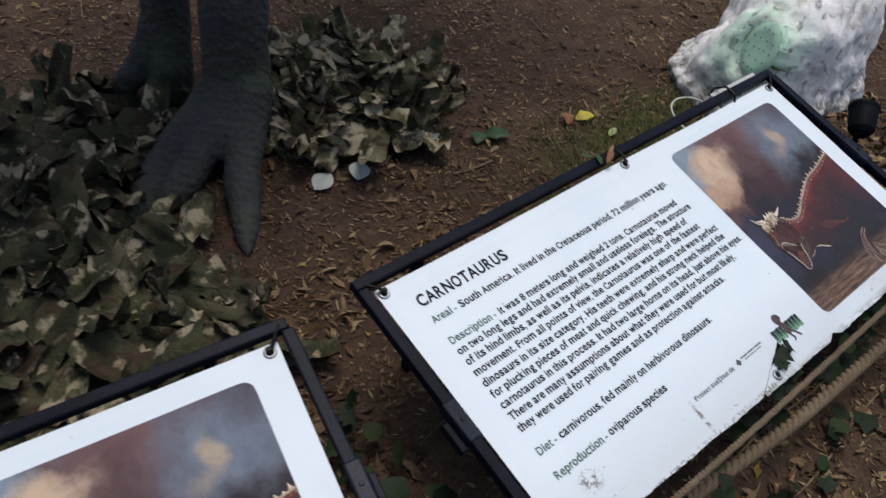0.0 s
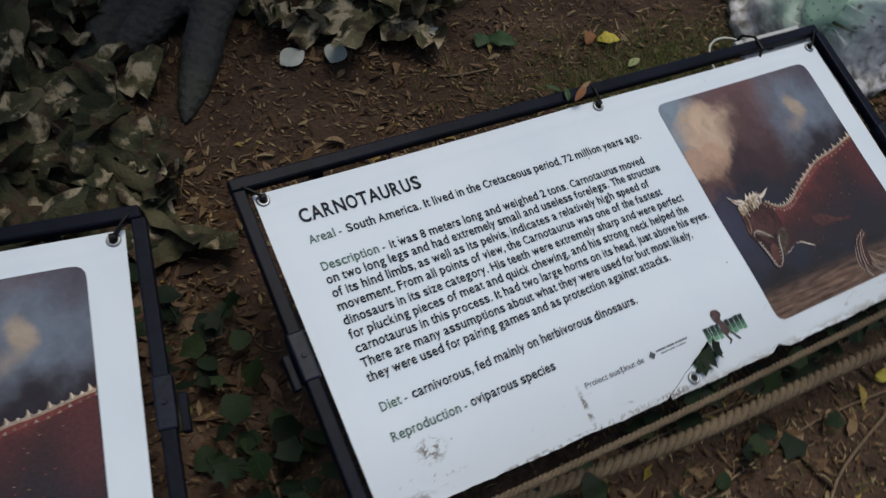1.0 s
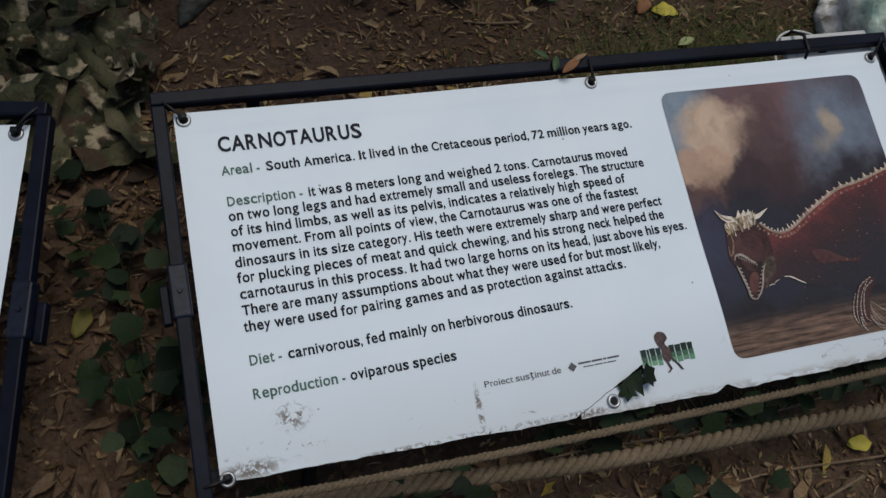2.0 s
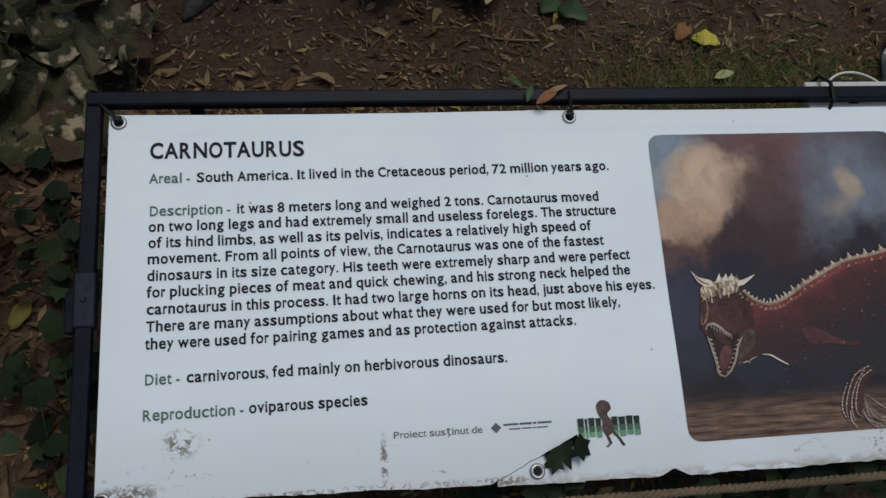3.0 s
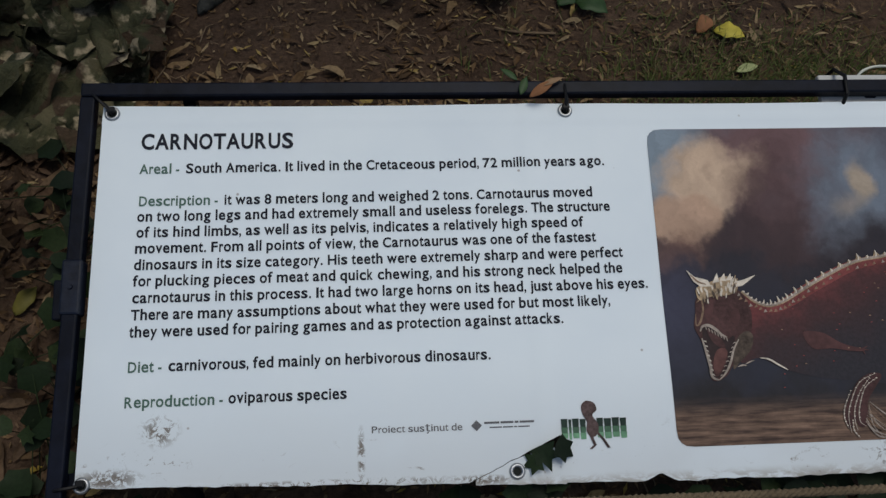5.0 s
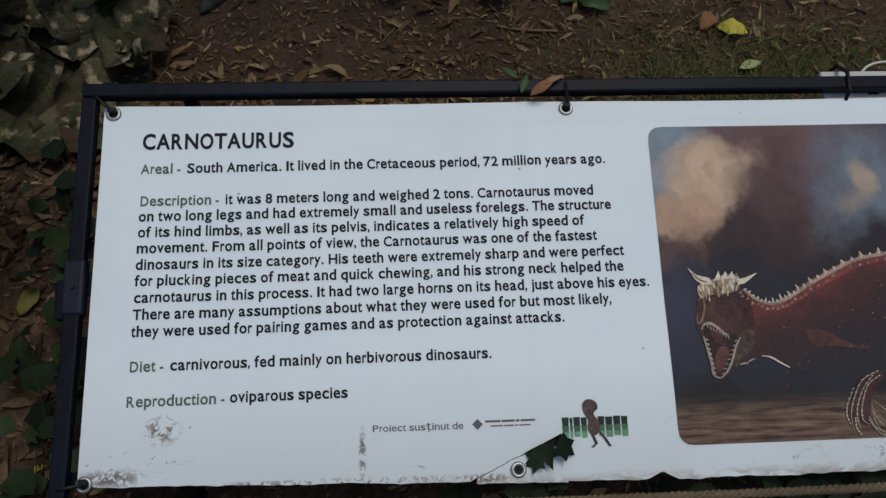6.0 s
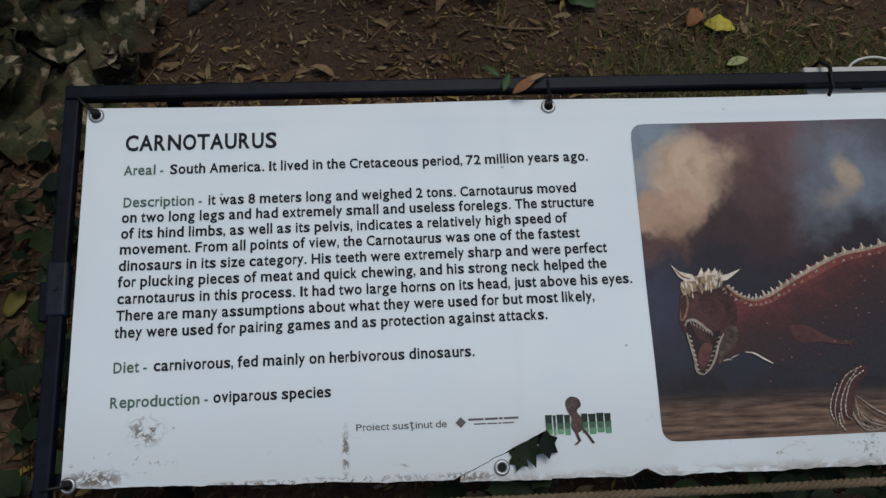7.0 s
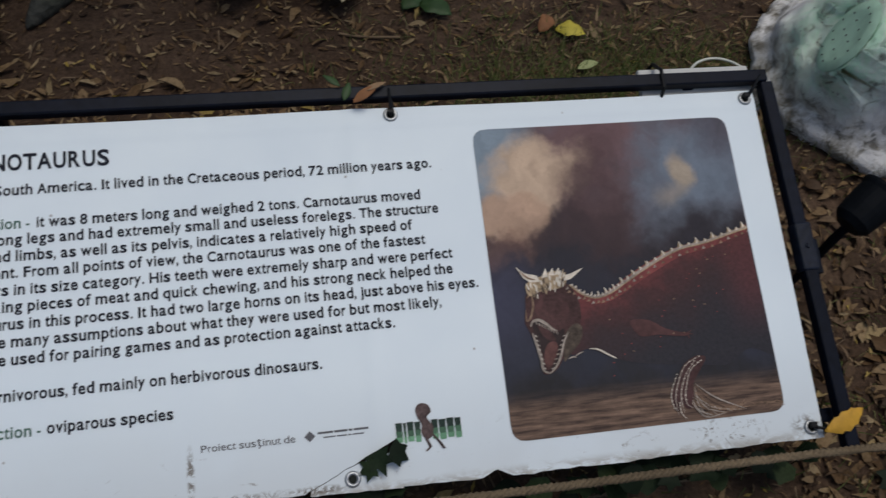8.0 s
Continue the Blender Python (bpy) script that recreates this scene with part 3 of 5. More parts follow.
# the room left and right of a letter inside its width, in thousandths of the size
BEARINGS = {**{c: (50, 50) for c in "bdhklmnpqrugBDEFHIKLMNPRUil"}, **{c: (32, 32) for c in "oceasOCQGS08239,.-"}, **{c: (8, 8) for c in "vwxyzAVWXYTtfj7"}}
BEARINGS.update({"r": (50, 0), "f": (12, -8), "i": (50, 50), "l": (54, 54), "b": (48, 32), "p": (48, 32), "d": (32, 48), "q": (32, 48), "g": (32, 40), "a": (32, 40), ".": (58, 58), ",": (20, 40), "-": (20, 20)})


def letter_height(ch, y):
    """Stretches the built-in face to the taller small letters of the print."""
    if ch.isupper() or ch.isdigit() or ch in ".,-":
        return y
    if y < 0:
        return y * 0.9
    if y <= 0.449:
        return y * 1.127
    return 0.506 + (y - 0.449) * (1.25 if ch == "t" else 0.966)


def text_bm(body, u0, u1, base, size, weight):
    """Lettering from u0 to u1 on a slightly rising baseline, laid on the vinyl letter by letter."""
    rise = 1.0 if size == 0.0195 else 0.0
    bm = bmesh.new()
    k = (u1 - u0) / advance(body)
    pen = u0
    for ch in body:
        wide = WIDTHS.get(ch, 555) / 1000
        if ch != " ":
            left, right = (b / 1000 for b in BEARINGS.get(ch, (35, 35)))
            points, faces = glyph_mesh(ch, weight)
            lo, hi = min(p[0] for p in points), max(p[0] for p in points)
            a, b = pen + left * k, pen + (wide - right) * k
            vs = []
            for x, y in points:
                u = a + (x - lo) * (b - a) / (hi - lo)
                w = base - letter_height(ch, y) * size + rise * (0.0012 - 0.0068 * (u - 0.04))
                vs.append(bm.verts.new((u, -w, sag(u, w) + 0.0008)))
            for f in faces:
                bm.faces.new([vs[i] for i in f])
        pen += wide * k
    return bm


LINES = (
    ("CARNOTAURUS", 0.040, 0.248, 0.0518, 0.0315, 0.027, 0),
    ("Areal -", 0.040, 0.0935, 0.0862, 0.0195, 0.018, 1),
    ("South America. It lived in the Cretaceous period, 72 million years ago.", 0.1015, 0.684, 0.0861, 0.0195, 0.0235, 0),
    ("Description -", 0.041, 0.1465, 0.1320, 0.0195, 0.018, 1),
    ("it was 8 meters long and weighed 2 tons. Carnotaurus moved", 0.154, 0.663, 0.1322, 0.0195, 0.0235, 0),
    ("on two long legs and had extremely small and useless forelegs. The structure", 0.040, 0.686, 0.1536, 0.0195, 0.0235, 0),
    ("of its hind limbs, as well as its pelvis, indicates a relatively high speed of", 0.040, 0.646, 0.1756, 0.0195, 0.0235, 0),
    ("movement. From all points of view, the Carnotaurus was one of the fastest", 0.039, 0.662, 0.1976, 0.0195, 0.0235, 0),
    ("dinosaurs in its size category. His teeth were extremely sharp and were perfect", 0.039, 0.698, 0.2201, 0.0195, 0.0235, 0),
    ("for plucking pieces of meat and quick chewing, and his strong neck helped the", 0.039, 0.696, 0.2421, 0.0195, 0.0235, 0),
    ("carnotaurus in this process. It had two large horns on its head, just above his eyes.", 0.039, 0.730, 0.2646, 0.0195, 0.0235, 0),
    ("There are many assumptions about what they were used for but most likely,", 0.039, 0.675, 0.2871, 0.0195, 0.0235, 0),
    ("they were used for pairing games and as protection against attacks.", 0.038, 0.609, 0.3096, 0.0195, 0.0235, 0),
    ("Diet -", 0.038, 0.0815, 0.3550, 0.0195, 0.018, 1),
    ("carnivorous, fed mainly on herbivorous dinosaurs.", 0.089, 0.508, 0.3546, 0.0195, 0.0235, 0),
    ("Reproduction -", 0.036, 0.1600, 0.3995, 0.0195, 0.018, 1),
    ("oviparous species", 0.166, 0.318, 0.3986, 0.0195, 0.0235, 0),
    ("Proiect sus\u021binut de", 0.348, 0.466, 0.4430, 0.0125, 0.006, 2),
)


def square_tube(name, parent, a, b, size=0.02, material=None, label=""):
    """A steel tube of square section from a to b, with rounded edges."""
    a, b = Vector(a), Vector(b)
    d = b - a
    m = Matrix.Translation((a + b) / 2) @ d.to_track_quat("Z", "Y").to_matrix().to_4x4()
    bm = bmesh.new()
    h = size / 2
    box(bm, (-h, -h, -d.length / 2), (h, h, d.length / 2), size * 0.12, m)
    return part(name, bm, material or M_STEEL, parent, label)


def cable_tie(parent, at, to):
    """A black tie through an eyelet, round the bar and knotted."""
    bm = bmesh.new()
    a, b = Vector(at), Vector(to)
    mid = (a + b) / 2 + Vector((0, 0, 0.012))
    tube(bm, spline([a + Vector((0, 0, -0.004)), a + Vector((0, 0, 0.006)), mid, b + Vector((0, 0, 0.011)), b + (b - a) * 0.35 + Vector((0, 0, 0.002))], 4), 0.0022, 6)
    tube(bm, spline([a + Vector((0.003, 0, 0.004)), mid + Vector((0.003, 0, -0.004)), b + Vector((0.003, 0, -0.010))], 4), 0.0018, 6)
    box(bm, tuple(a + Vector((-0.005, -0.001, 0.003))), tuple(a + Vector((0.005, 0.007, 0.010))), 0.0015)
    return part("cable_tie", bm, M_TIE, parent, smooth=False)


def eyelet(parent, u, v):
    bm = bmesh.new()
    z = sag(u, v)
    torus(bm, (u, -v, z + 0.0015), 0.0078, 0.0028)
    ring = part("eyelet", bm, M_RING, parent, "dull metal eyelet", smooth=True)
    # no opening is cut: a flat dark disc gives the shade inside the ring
    bm = bmesh.new()
    bmesh.ops.create_circle(bm, cap_ends=True, segments=18, radius=0.0062, matrix=Matrix.Translation((u, -v, z + 0.0014)))
    hole = link_mesh("eyelet_hole", bm, M_HOLE)
    hole.parent = ring


def build_animal_print(parent):
    """The printed beast, as plain flat shapes."""
    def put(name, outline, material, lift, smooth_steps=6):
        bm = bmesh.new()
        flat_shape(bm, spline([(u, v, 0) for u, v in outline], smooth_steps, True) if smooth_steps else outline, lift)
        return part(name, bm, material, parent)

    def stroke(name, points, width, material, lift, blunt=0.25):
        line = spline([(u, v, 0) for u, v in points], 5)
        left, right = [], []
        for i, p in enumerate(line):
            d = (line[min(i + 1, len(line) - 1)] - line[max(i - 1, 0)]).normalized()
            w = width * 0.5 * (blunt + math.sin(math.pi * (i + 0.5) / len(line)))
            left.append((p.x - d.y * w, p.y + d.x * w))
            right.append((p.x + d.y * w, p.y - d.x * w))
        bm = bmesh.new()
        rows = [[bm.verts.new((min(u, 1.1425), -v, sag(u, v) + lift)) for u, v in pair] for pair in zip(left, right)]
        for a, b in zip(rows, rows[1:]):
            bm.faces.new((a[0], b[0], b[1], a[1]))
        part(name, bm, material, parent)

    rs = random.Random(8)
    put("body_shape", ((0.845, 0.290), (0.862, 0.272), (0.877, 0.283), (0.896, 0.291), (0.918, 0.285), (0.942, 0.271), (0.980, 0.251), (1.027, 0.231), (1.073, 0.223), (1.120, 0.211), (1.154, 0.203), (1.153, 0.266), (1.152, 0.342), (1.154, 0.399), (1.109, 0.384), (1.070, 0.403), (1.020, 0.398), (0.954, 0.391), (0.906, 0.378), (0.872, 0.362), (0.847, 0.368), (0.841, 0.345)), M_RED, 0.0012)
    put("arm_shape", ((0.938, 0.329), (0.965, 0.330), (0.988, 0.344), (1.008, 0.351), (1.020, 0.353), (1.019, 0.357), (1.001, 0.356), (0.976, 0.352), (0.949, 0.351)), M_ARM_PRINT, 0.0018)
    for p in ((1.026, 0.350), (1.027, 0.356), (1.021, 0.362)):
        stroke("finger_line", ((1.010, 0.353), (1.017, 0.354), p), 0.0016, M_ARM_PRINT, 0.0022)
    put("head_shape", ((0.794, 0.279), (0.809, 0.269), (0.839, 0.262), (0.858, 0.271), (0.868, 0.292), (0.868, 0.316), (0.857, 0.347), (0.844, 0.365), (0.834, 0.371), (0.824, 0.384), (0.811, 0.391), (0.802, 0.388), (0.801, 0.373), (0.797, 0.347), (0.792, 0.331), (0.787, 0.317), (0.791, 0.297)), M_HEAD_PRINT, 0.0018)
    stroke("snout_light", ((0.794, 0.284), (0.801, 0.280), (0.802, 0.294), (0.796, 0.311), (0.790, 0.315), (0.791, 0.300)), 0.0024, M_STRAW_PRINT, 0.0021)
    put("brow_light", ((0.806, 0.285), (0.817, 0.281), (0.816, 0.295), (0.810, 0.308), (0.804, 0.304)), M_ARM_PRINT, 0.0021)
    put("cheek_light", ((0.842, 0.298), (0.851, 0.294), (0.852, 0.307), (0.846, 0.316), (0.840, 0.310)), M_ARM_PRINT, 0.0021)
    put("jaw_shape", ((0.843, 0.336), (0.858, 0.325), (0.867, 0.332), (0.861, 0.351), (0.844, 0.367), (0.834, 0.376), (0.837, 0.354)), M_TAN_PRINT, 0.0021)
    put("mouth_shape", ((0.797, 0.318), (0.804, 0.315), (0.817, 0.324), (0.827, 0.336), (0.840, 0.331), (0.839, 0.345), (0.829, 0.368), (0.817, 0.384), (0.805, 0.386), (0.805, 0.363), (0.798, 0.339)), M_DARK_PRINT, 0.0024)
    put("palate_shape", ((0.804, 0.321), (0.812, 0.325), (0.823, 0.337), (0.826, 0.347), (0.817, 0.345), (0.808, 0.336)), M_HEAD_PRINT, 0.0027)
    put("tongue_shape", ((0.813, 0.351), (0.823, 0.347), (0.828, 0.353), (0.823, 0.367), (0.815, 0.380), (0.808, 0.381), (0.807, 0.366)), M_TONGUE_PRINT, 0.0027)
    stroke("lip_line", ((0.794, 0.324), (0.798, 0.317), (0.807, 0.316), (0.816, 0.322), (0.823, 0.329), (0.830, 0.333)), 0.0028, M_TOOTH_PRINT, 0.0030, 0.5)
    stroke("jaw_line", ((0.795, 0.333), (0.799, 0.353), (0.802, 0.370), (0.803, 0.385), (0.812, 0.390)), 0.0028, M_TOOTH_PRINT, 0.0030, 0.5)
    stroke("jaw_line", ((0.812, 0.390), (0.822, 0.381), (0.831, 0.366), (0.837, 0.350), (0.846, 0.336)), 0.0022, M_TOOTH_PRINT, 0.0030, 0.4)
    stroke("gum_line", ((0.806, 0.362), (0.806, 0.377), (0.809, 0.384), (0.819, 0.376), (0.828, 0.358)), 0.0014, M_ARM_PRINT, 0.0030, 0.5)
    for k in range(8):
        t = k / 7
        a, b = Vector((*(0.797, 0.337), 0)).lerp(Vector((*(0.803, 0.382), 0)), t), Vector((*(0.842, 0.341), 0)).lerp(Vector((*(0.819, 0.384), 0)), t)
        stroke("tooth", ((a.x, a.y), (a.x + 0.002, a.y + 0.0005), (a.x + 0.0036, a.y + 0.002)), 0.0010, M_BONE, 0.0034)
        stroke("tooth", ((b.x, b.y), (b.x - 0.003, b.y - 0.0005), (b.x - 0.0050, b.y + 0.001)), 0.0011, M_TOOTH_PRINT, 0.0034)
        c = Vector((*(0.802, 0.317), 0)).lerp(Vector((*(0.829, 0.333), 0)), t)
        stroke("tooth", ((c.x, c.y), (c.x + 0.0005, c.y + 0.003), (c.x + 0.001, c.y + 0.0055)), 0.0011, M_TOOTH_PRINT, 0.0034)
    # horns and the bony crown between them
    put("horn_shape", ((0.784, 0.238), (0.795, 0.248), (0.813, 0.253), (0.817, 0.262), (0.802, 0.262), (0.793, 0.255)), M_BONE, 0.0030, 0)
    put("horn_shape", ((0.882, 0.247), (0.862, 0.254), (0.850, 0.256), (0.851, 0.264), (0.861, 0.262), (0.870, 0.256)), M_BONE, 0.0030, 0)
    stroke("horn_shade", ((0.789, 0.245), (0.799, 0.255), (0.810, 0.259)), 0.0022, M_STRAW_PRINT, 0.0033)
    put("crown_shape", ((0.796, 0.264), (0.807, 0.258), (0.821, 0.254), (0.837, 0.248), (0.849, 0.253), (0.855, 0.262), (0.849, 0.271), (0.836, 0.275), (0.816, 0.276), (0.800, 0.281), (0.795, 0.273)), M_CROWN_PRINT, 0.0026)
    for k in range(46):
        t, q = rs.random(), rs.random()
        p = Vector((*(0.798, 0.266), 0)).lerp(Vector((*(0.852, 0.256), 0)), t) + Vector((0, 0.020 * q - 0.004 * t, 0))
        lean = 0.004 * (t - 0.5)
        stroke("crown_stud", ((p.x, p.y + 0.004), (p.x + lean * 0.5, p.y), (p.x + lean + rs.gauss(0, 0.001), p.y - rs.uniform(0.003, 0.006))), rs.uniform(0.0012, 0.0026), (M_BONE, M_CROWN_PRINT, M_BONE, M_TAN_PRINT)[k % 4], 0.0030 + 0.00002 * k)
    for a, b, c in (((0.819, 0.257), (0.827, 0.243), (0.829, 0.256)), ((0.829, 0.254), (0.837, 0.244), (0.839, 0.255)), ((0.838, 0.254), (0.846, 0.244), (0.847, 0.254)), ((0.847, 0.255), (0.852, 0.248), (0.854, 0.258))):
        put("crown_stud", (a, b, c), M_BONE, 0.0032, 0)
    stroke("throat_light", ((0.872, 0.362), (0.884, 0.364), (0.897, 0.372), (0.909, 0.379)), 0.0020, M_BONE, 0.0026)
    stroke("throat_light", ((0.840, 0.373), (0.847, 0.371), (0.852, 0.372)), 0.0018, M_TOOTH_PRINT, 0.0026)
    stroke("throat_light", ((0.851, 0.370), (0.857, 0.367), (0.864, 0.365)), 0.0013, M_TOOTH_PRINT, 0.0026)
    # the foot raised before the grass
    put("foot_shape", ((1.039, 0.390), (1.024, 0.387), (1.005, 0.397), (0.991, 0.417), (0.980, 0.437), (0.980, 0.455), (0.986, 0.460), (0.993, 0.448), (0.997, 0.456), (1.006, 0.457), (1.012, 0.444), (1.014, 0.425), (1.027, 0.407)), M_HEAD_PRINT, 0.0020)
    for pts in (((1.029, 0.388), (1.006, 0.399), (0.991, 0.423), (0.984, 0.443), (0.985, 0.465)), ((1.031, 0.394), (1.013, 0.406), (1.001, 0.432), (0.999, 0.450), (1.007, 0.457)), ((0.992, 0.410), (0.981, 0.430), (0.978, 0.445), (0.982, 0.459)), ((1.021, 0.394), (1.006, 0.410), (0.995, 0.431), (0.992, 0.448), (0.994, 0.462)), ((0.989, 0.449), (0.989, 0.462), (0.996, 0.472))):
        stroke("claw_line", pts, 0.0012, M_TOOTH_PRINT, 0.0026, 0.3)
        line = spline([(u, v, 0) for u, v in pts[:4]], 3)
        for p in line[:-1]:
            stroke("claw_stud", ((p.x - 0.0014, p.y), (p.x, p.y - 0.0006), (p.x + 0.0010, p.y)), 0.0009, M_BONE, 0.0030)
    for k in range(16):
        t = k / 15
        a = Vector((*(1.016, 0.425), 0)).lerp(Vector((*(1.006, 0.452), 0)), t)
        b = Vector((*(1.091, 0.466), 0)).lerp(Vector((*(1.022, 0.471), 0)), rs.random())
        m = a.lerp(b, 0.45) + Vector((-0.004, 0.006 + rs.gauss(0, 0.002), 0))
        stroke("straw_line", ((a.x, a.y), (m.x, m.y), (b.x, min(b.y, 0.472))), rs.uniform(0.0008, 0.0018), (M_TOOTH_PRINT, M_STRAW_PRINT)[k % 2], 0.0028)
    for k in range(14):
        a = Vector((*(1.016, 0.458), 0)).lerp(Vector((*(1.135, 0.463), 0)), rs.random())
        stroke("straw_line", ((a.x - 0.012, a.y + rs.gauss(0, 0.003)), (a.x, a.y + rs.gauss(0, 0.002)), (a.x + 0.014, a.y + rs.gauss(0, 0.003))), rs.uniform(0.0006, 0.0013), M_STRAW_PRINT, 0.0024)
    for k in range(34):
        t = rs.random()
        x, y = 0.90 + 0.235 * t, 0.305 - 0.105 * t + rs.uniform(0.0, 0.10)
        stroke("scale", ((x, y), (x + 0.0012, y - 0.0008), (x + 0.0026, y)), 0.0012, (M_RIDGE_PRINT, M_RIDGE_PRINT, M_STRAW_PRINT)[k % 3], 0.0022)
    # the ridge of spines, with a row of knobs below it
    ridge = spline([(u, v, 0) for u, v in ((0.860, 0.269), (0.877, 0.284), (0.896, 0.290), (0.918, 0.284), (0.942, 0.271), (0.980, 0.251), (1.027, 0.231), (1.073, 0.223), (1.120, 0.211), (1.153, 0.204))], 7)
    stroke("ridge_light", [(p.x, p.y + 0.005) for p in ridge[4::4]], 0.011, M_RIDGE_PRINT, 0.0017, 0.5)
    for k, (a, b) in enumerate(zip(ridge[:-1:2], ridge[2::2])):
        d = (b - a).normalized()
        n = Vector((d.y, -d.x, 0))
        h = (0.0085 if k % 2 else 0.0045) * min(1.0, 0.35 + k / 14) * rs.uniform(0.8, 1.2)
        tip = a.lerp(b, 0.45) + n * h
        put("spine_shape", ((a.x, a.y), (a.lerp(b, 0.3) + n * h * 0.55).to_tuple()[:2], (tip.x, tip.y), (a.lerp(b, 0.65) + n * h * 0.5).to_tuple()[:2], (b.x, b.y), (b.x - n.x * 0.003, b.y - n.y * 0.003), (a.x - n.x * 0.003, a.y - n.y * 0.003)), M_CROWN_PRINT, 0.0022, 0)
        q = a.lerp(b, 0.52)
        stroke("spine_light", ((q.x - d.x * 0.002, q.y - d.y * 0.002), (q.x + n.x * h * 0.4, q.y + n.y * h * 0.4), (tip.x, tip.y)), 0.0016, M_BONE, 0.0026)
        q = a - n * (0.006 + 0.004 * rs.random())
        put("knob_shape", ((q.x - 0.003, q.y + 0.002), (q.x + rs.gauss(0, 0.0006), q.y - 0.003), (q.x + 0.0025, q.y + 0.001)), M_STRAW_PRINT if k % 3 else M_TOOTH_PRINT, 0.0024, 0)
    stroke("ridge_edge", [(p.x, p.y) for p in ridge[::3]], 0.0024, M_TOOTH_PRINT, 0.0024, 0.5)


def build_sign(m, label, with_text, torn):
    sign = tagged(new("information_sign"), label, "sign", group="information signs")
    sign.matrix_world = m
    lo_v = 0.488
    square_tube("frame_bar", sign, (-0.041, 0.032, 0), (1.224, 0.032, 0))
    square_tube("frame_bar", sign, (-0.041, -lo_v, -0.030), (1.227, -lo_v, -0.030))
    square_tube("frame_bar", sign, (-0.031, 0.0215, 0), (-0.040, -0.532, 0))
    square_tube("frame_bar", sign, (1.221, 0.0215, 0), (1.229, -0.545, 0))
    for x, side in ((-0.0355, -1), (1.2255, 1)):
        bm = bmesh.new()
        box(bm, (x - 0.0128, -0.281, -0.0125), (x + 0.0128, -0.208, 0.0128), 0.003)
        sleeve = part("joint_sleeve", bm, M_WELD, sign, "scuffed steel joint sleeve")
        bm = bmesh.new()
        box(bm, (x + side * 0.0205 - 0.006, -0.285, -0.020), (x + side * 0.0205 + 0.006, -0.232, -0.002), 0.002)
        part("bracket", bm, M_STEEL, sign)
        bm = bmesh.new()
        bmesh.ops.create_cone(bm, cap_ends=True, segments=12, radius1=0.004, radius2=0.003, depth=0.003, matrix=Matrix.Translation((x, -0.245, 0.0138)))
        screw = link_mesh("screw", bm, M_WELD)
        screw.parent = sleeve
    inv = m.inverted()
    for u, v in ((0.10, -0.031), (1.10, -0.031), (0.10, lo_v), (1.10, lo_v)):
        top = m @ Vector((u, -v, -0.0115 if v < 0.1 else -0.0395))
        foot = Vector((top.x, top.y, ground_height(top.x, top.y) - 0.03))
        if top.z > 0.03:
            square_tube("leg", sign, inv @ top, inv @ foot, 0.018)
    banner = new("banner", build_banner(torn))
    banner.parent = sign
    tagged(banner, "white vinyl banner, muddy and frayed along its lower hem")
    for u, v, du, dv in ((0.0, 0.0, -0.022, -0.022), (0.6325, 0.0, 0.0, -0.032), (1.184, 0.002, 0.025, -0.030), (-0.010, 0.494, -0.026, 0.004), (1.176, 0.502, 0.04, 0.012)):
        eyelet(sign, u, v)
        cable_tie(sign, (u, -v, sag(u, v) + 0.002), (u + du, -v - dv, 0.0))
    eyelet(sign, 0.534, 0.497)
    bm = bmesh.new()
    rounded_sheet(bm, 0.748, 1.144, 0.030, 0.475, 0.018, 0.0007)
    picture = part("picture", bm, M_PICTURE, sign, "printed picture of storm clouds and a red beast")
    build_animal_print(picture)
    if with_text:
        for body, u0, u1, base, size, weight, ink in LINES:
            part("lettering", text_bm(body, u0, u1, base, size, weight), (M_INK, M_INK_GREEN, M_INK_GREY)[ink], banner)
        for v0, v1, u0, words in ((0.4335, 0.4362, 0.494, (20, 17, 5, 19)), (0.4400, 0.4416, 0.501, (16, 13, 4, 15))):
            at = u0
            for wide in words:
                bm = bmesh.new()
                flat_shape(bm, ((at, v0), (at + wide * 0.001, v0), (at + wide * 0.001, v1), (at, v1)), 0.0008)
                part("small_print", bm, M_INK_GREY, banner)
                at += wide * 0.001 + 0.0015
        bm = bmesh.new()
        flat_shape(bm, ((0.484, 0.431), (0.491, 0.438), (0.484, 0.445), (0.477, 0.438)), 0.0008)
        part("emblem", bm, M_INK_GREY, banner)
        for u0, u1, widths in ((0.5945, 0.6275, (9, 4, 9, 8)), (0.6420, 0.6815, (9, 10, 10, 9))):
            at, unit = u0, (u1 - u0) / (sum(widths) + 3)
            for k, wide in enumerate(widths):
                a, b, slant = at, at + wide * unit, 0.0008 * (k % 2)
                at = b + unit
                for v0, v1, ink in ((0.4335 + slant, 0.4445, M_LOGO_DARK), (0.4445, 0.4520, M_LOGO), (0.4520, 0.4585 + 2 * slant, M_LOGO_PALE)):
                    bm = bmesh.new()
                    flat_shape(bm, ((a, v0), (b, v0), (b - 0.0006, v1), (a + 0.0006, v1)), 0.0009)
                    part("logo_block", bm, ink, banner)
        bm = bmesh.new()
        flat_shape(bm, [tuple(p) for p in spline([(0.623, 0.417, 0), (0.630, 0.411, 0), (0.640, 0.414, 0), (0.643, 0.423, 0), (0.637, 0.430, 0), (0.644, 0.442, 0), (0.642, 0.454, 0), (0.634, 0.458, 0), (0.628, 0.450, 0), (0.629, 0.438, 0), (0.624, 0.428, 0)], 5, True)], 0.0012)
        part("logo_figure", bm, M_LOGO_BROWN, banner)
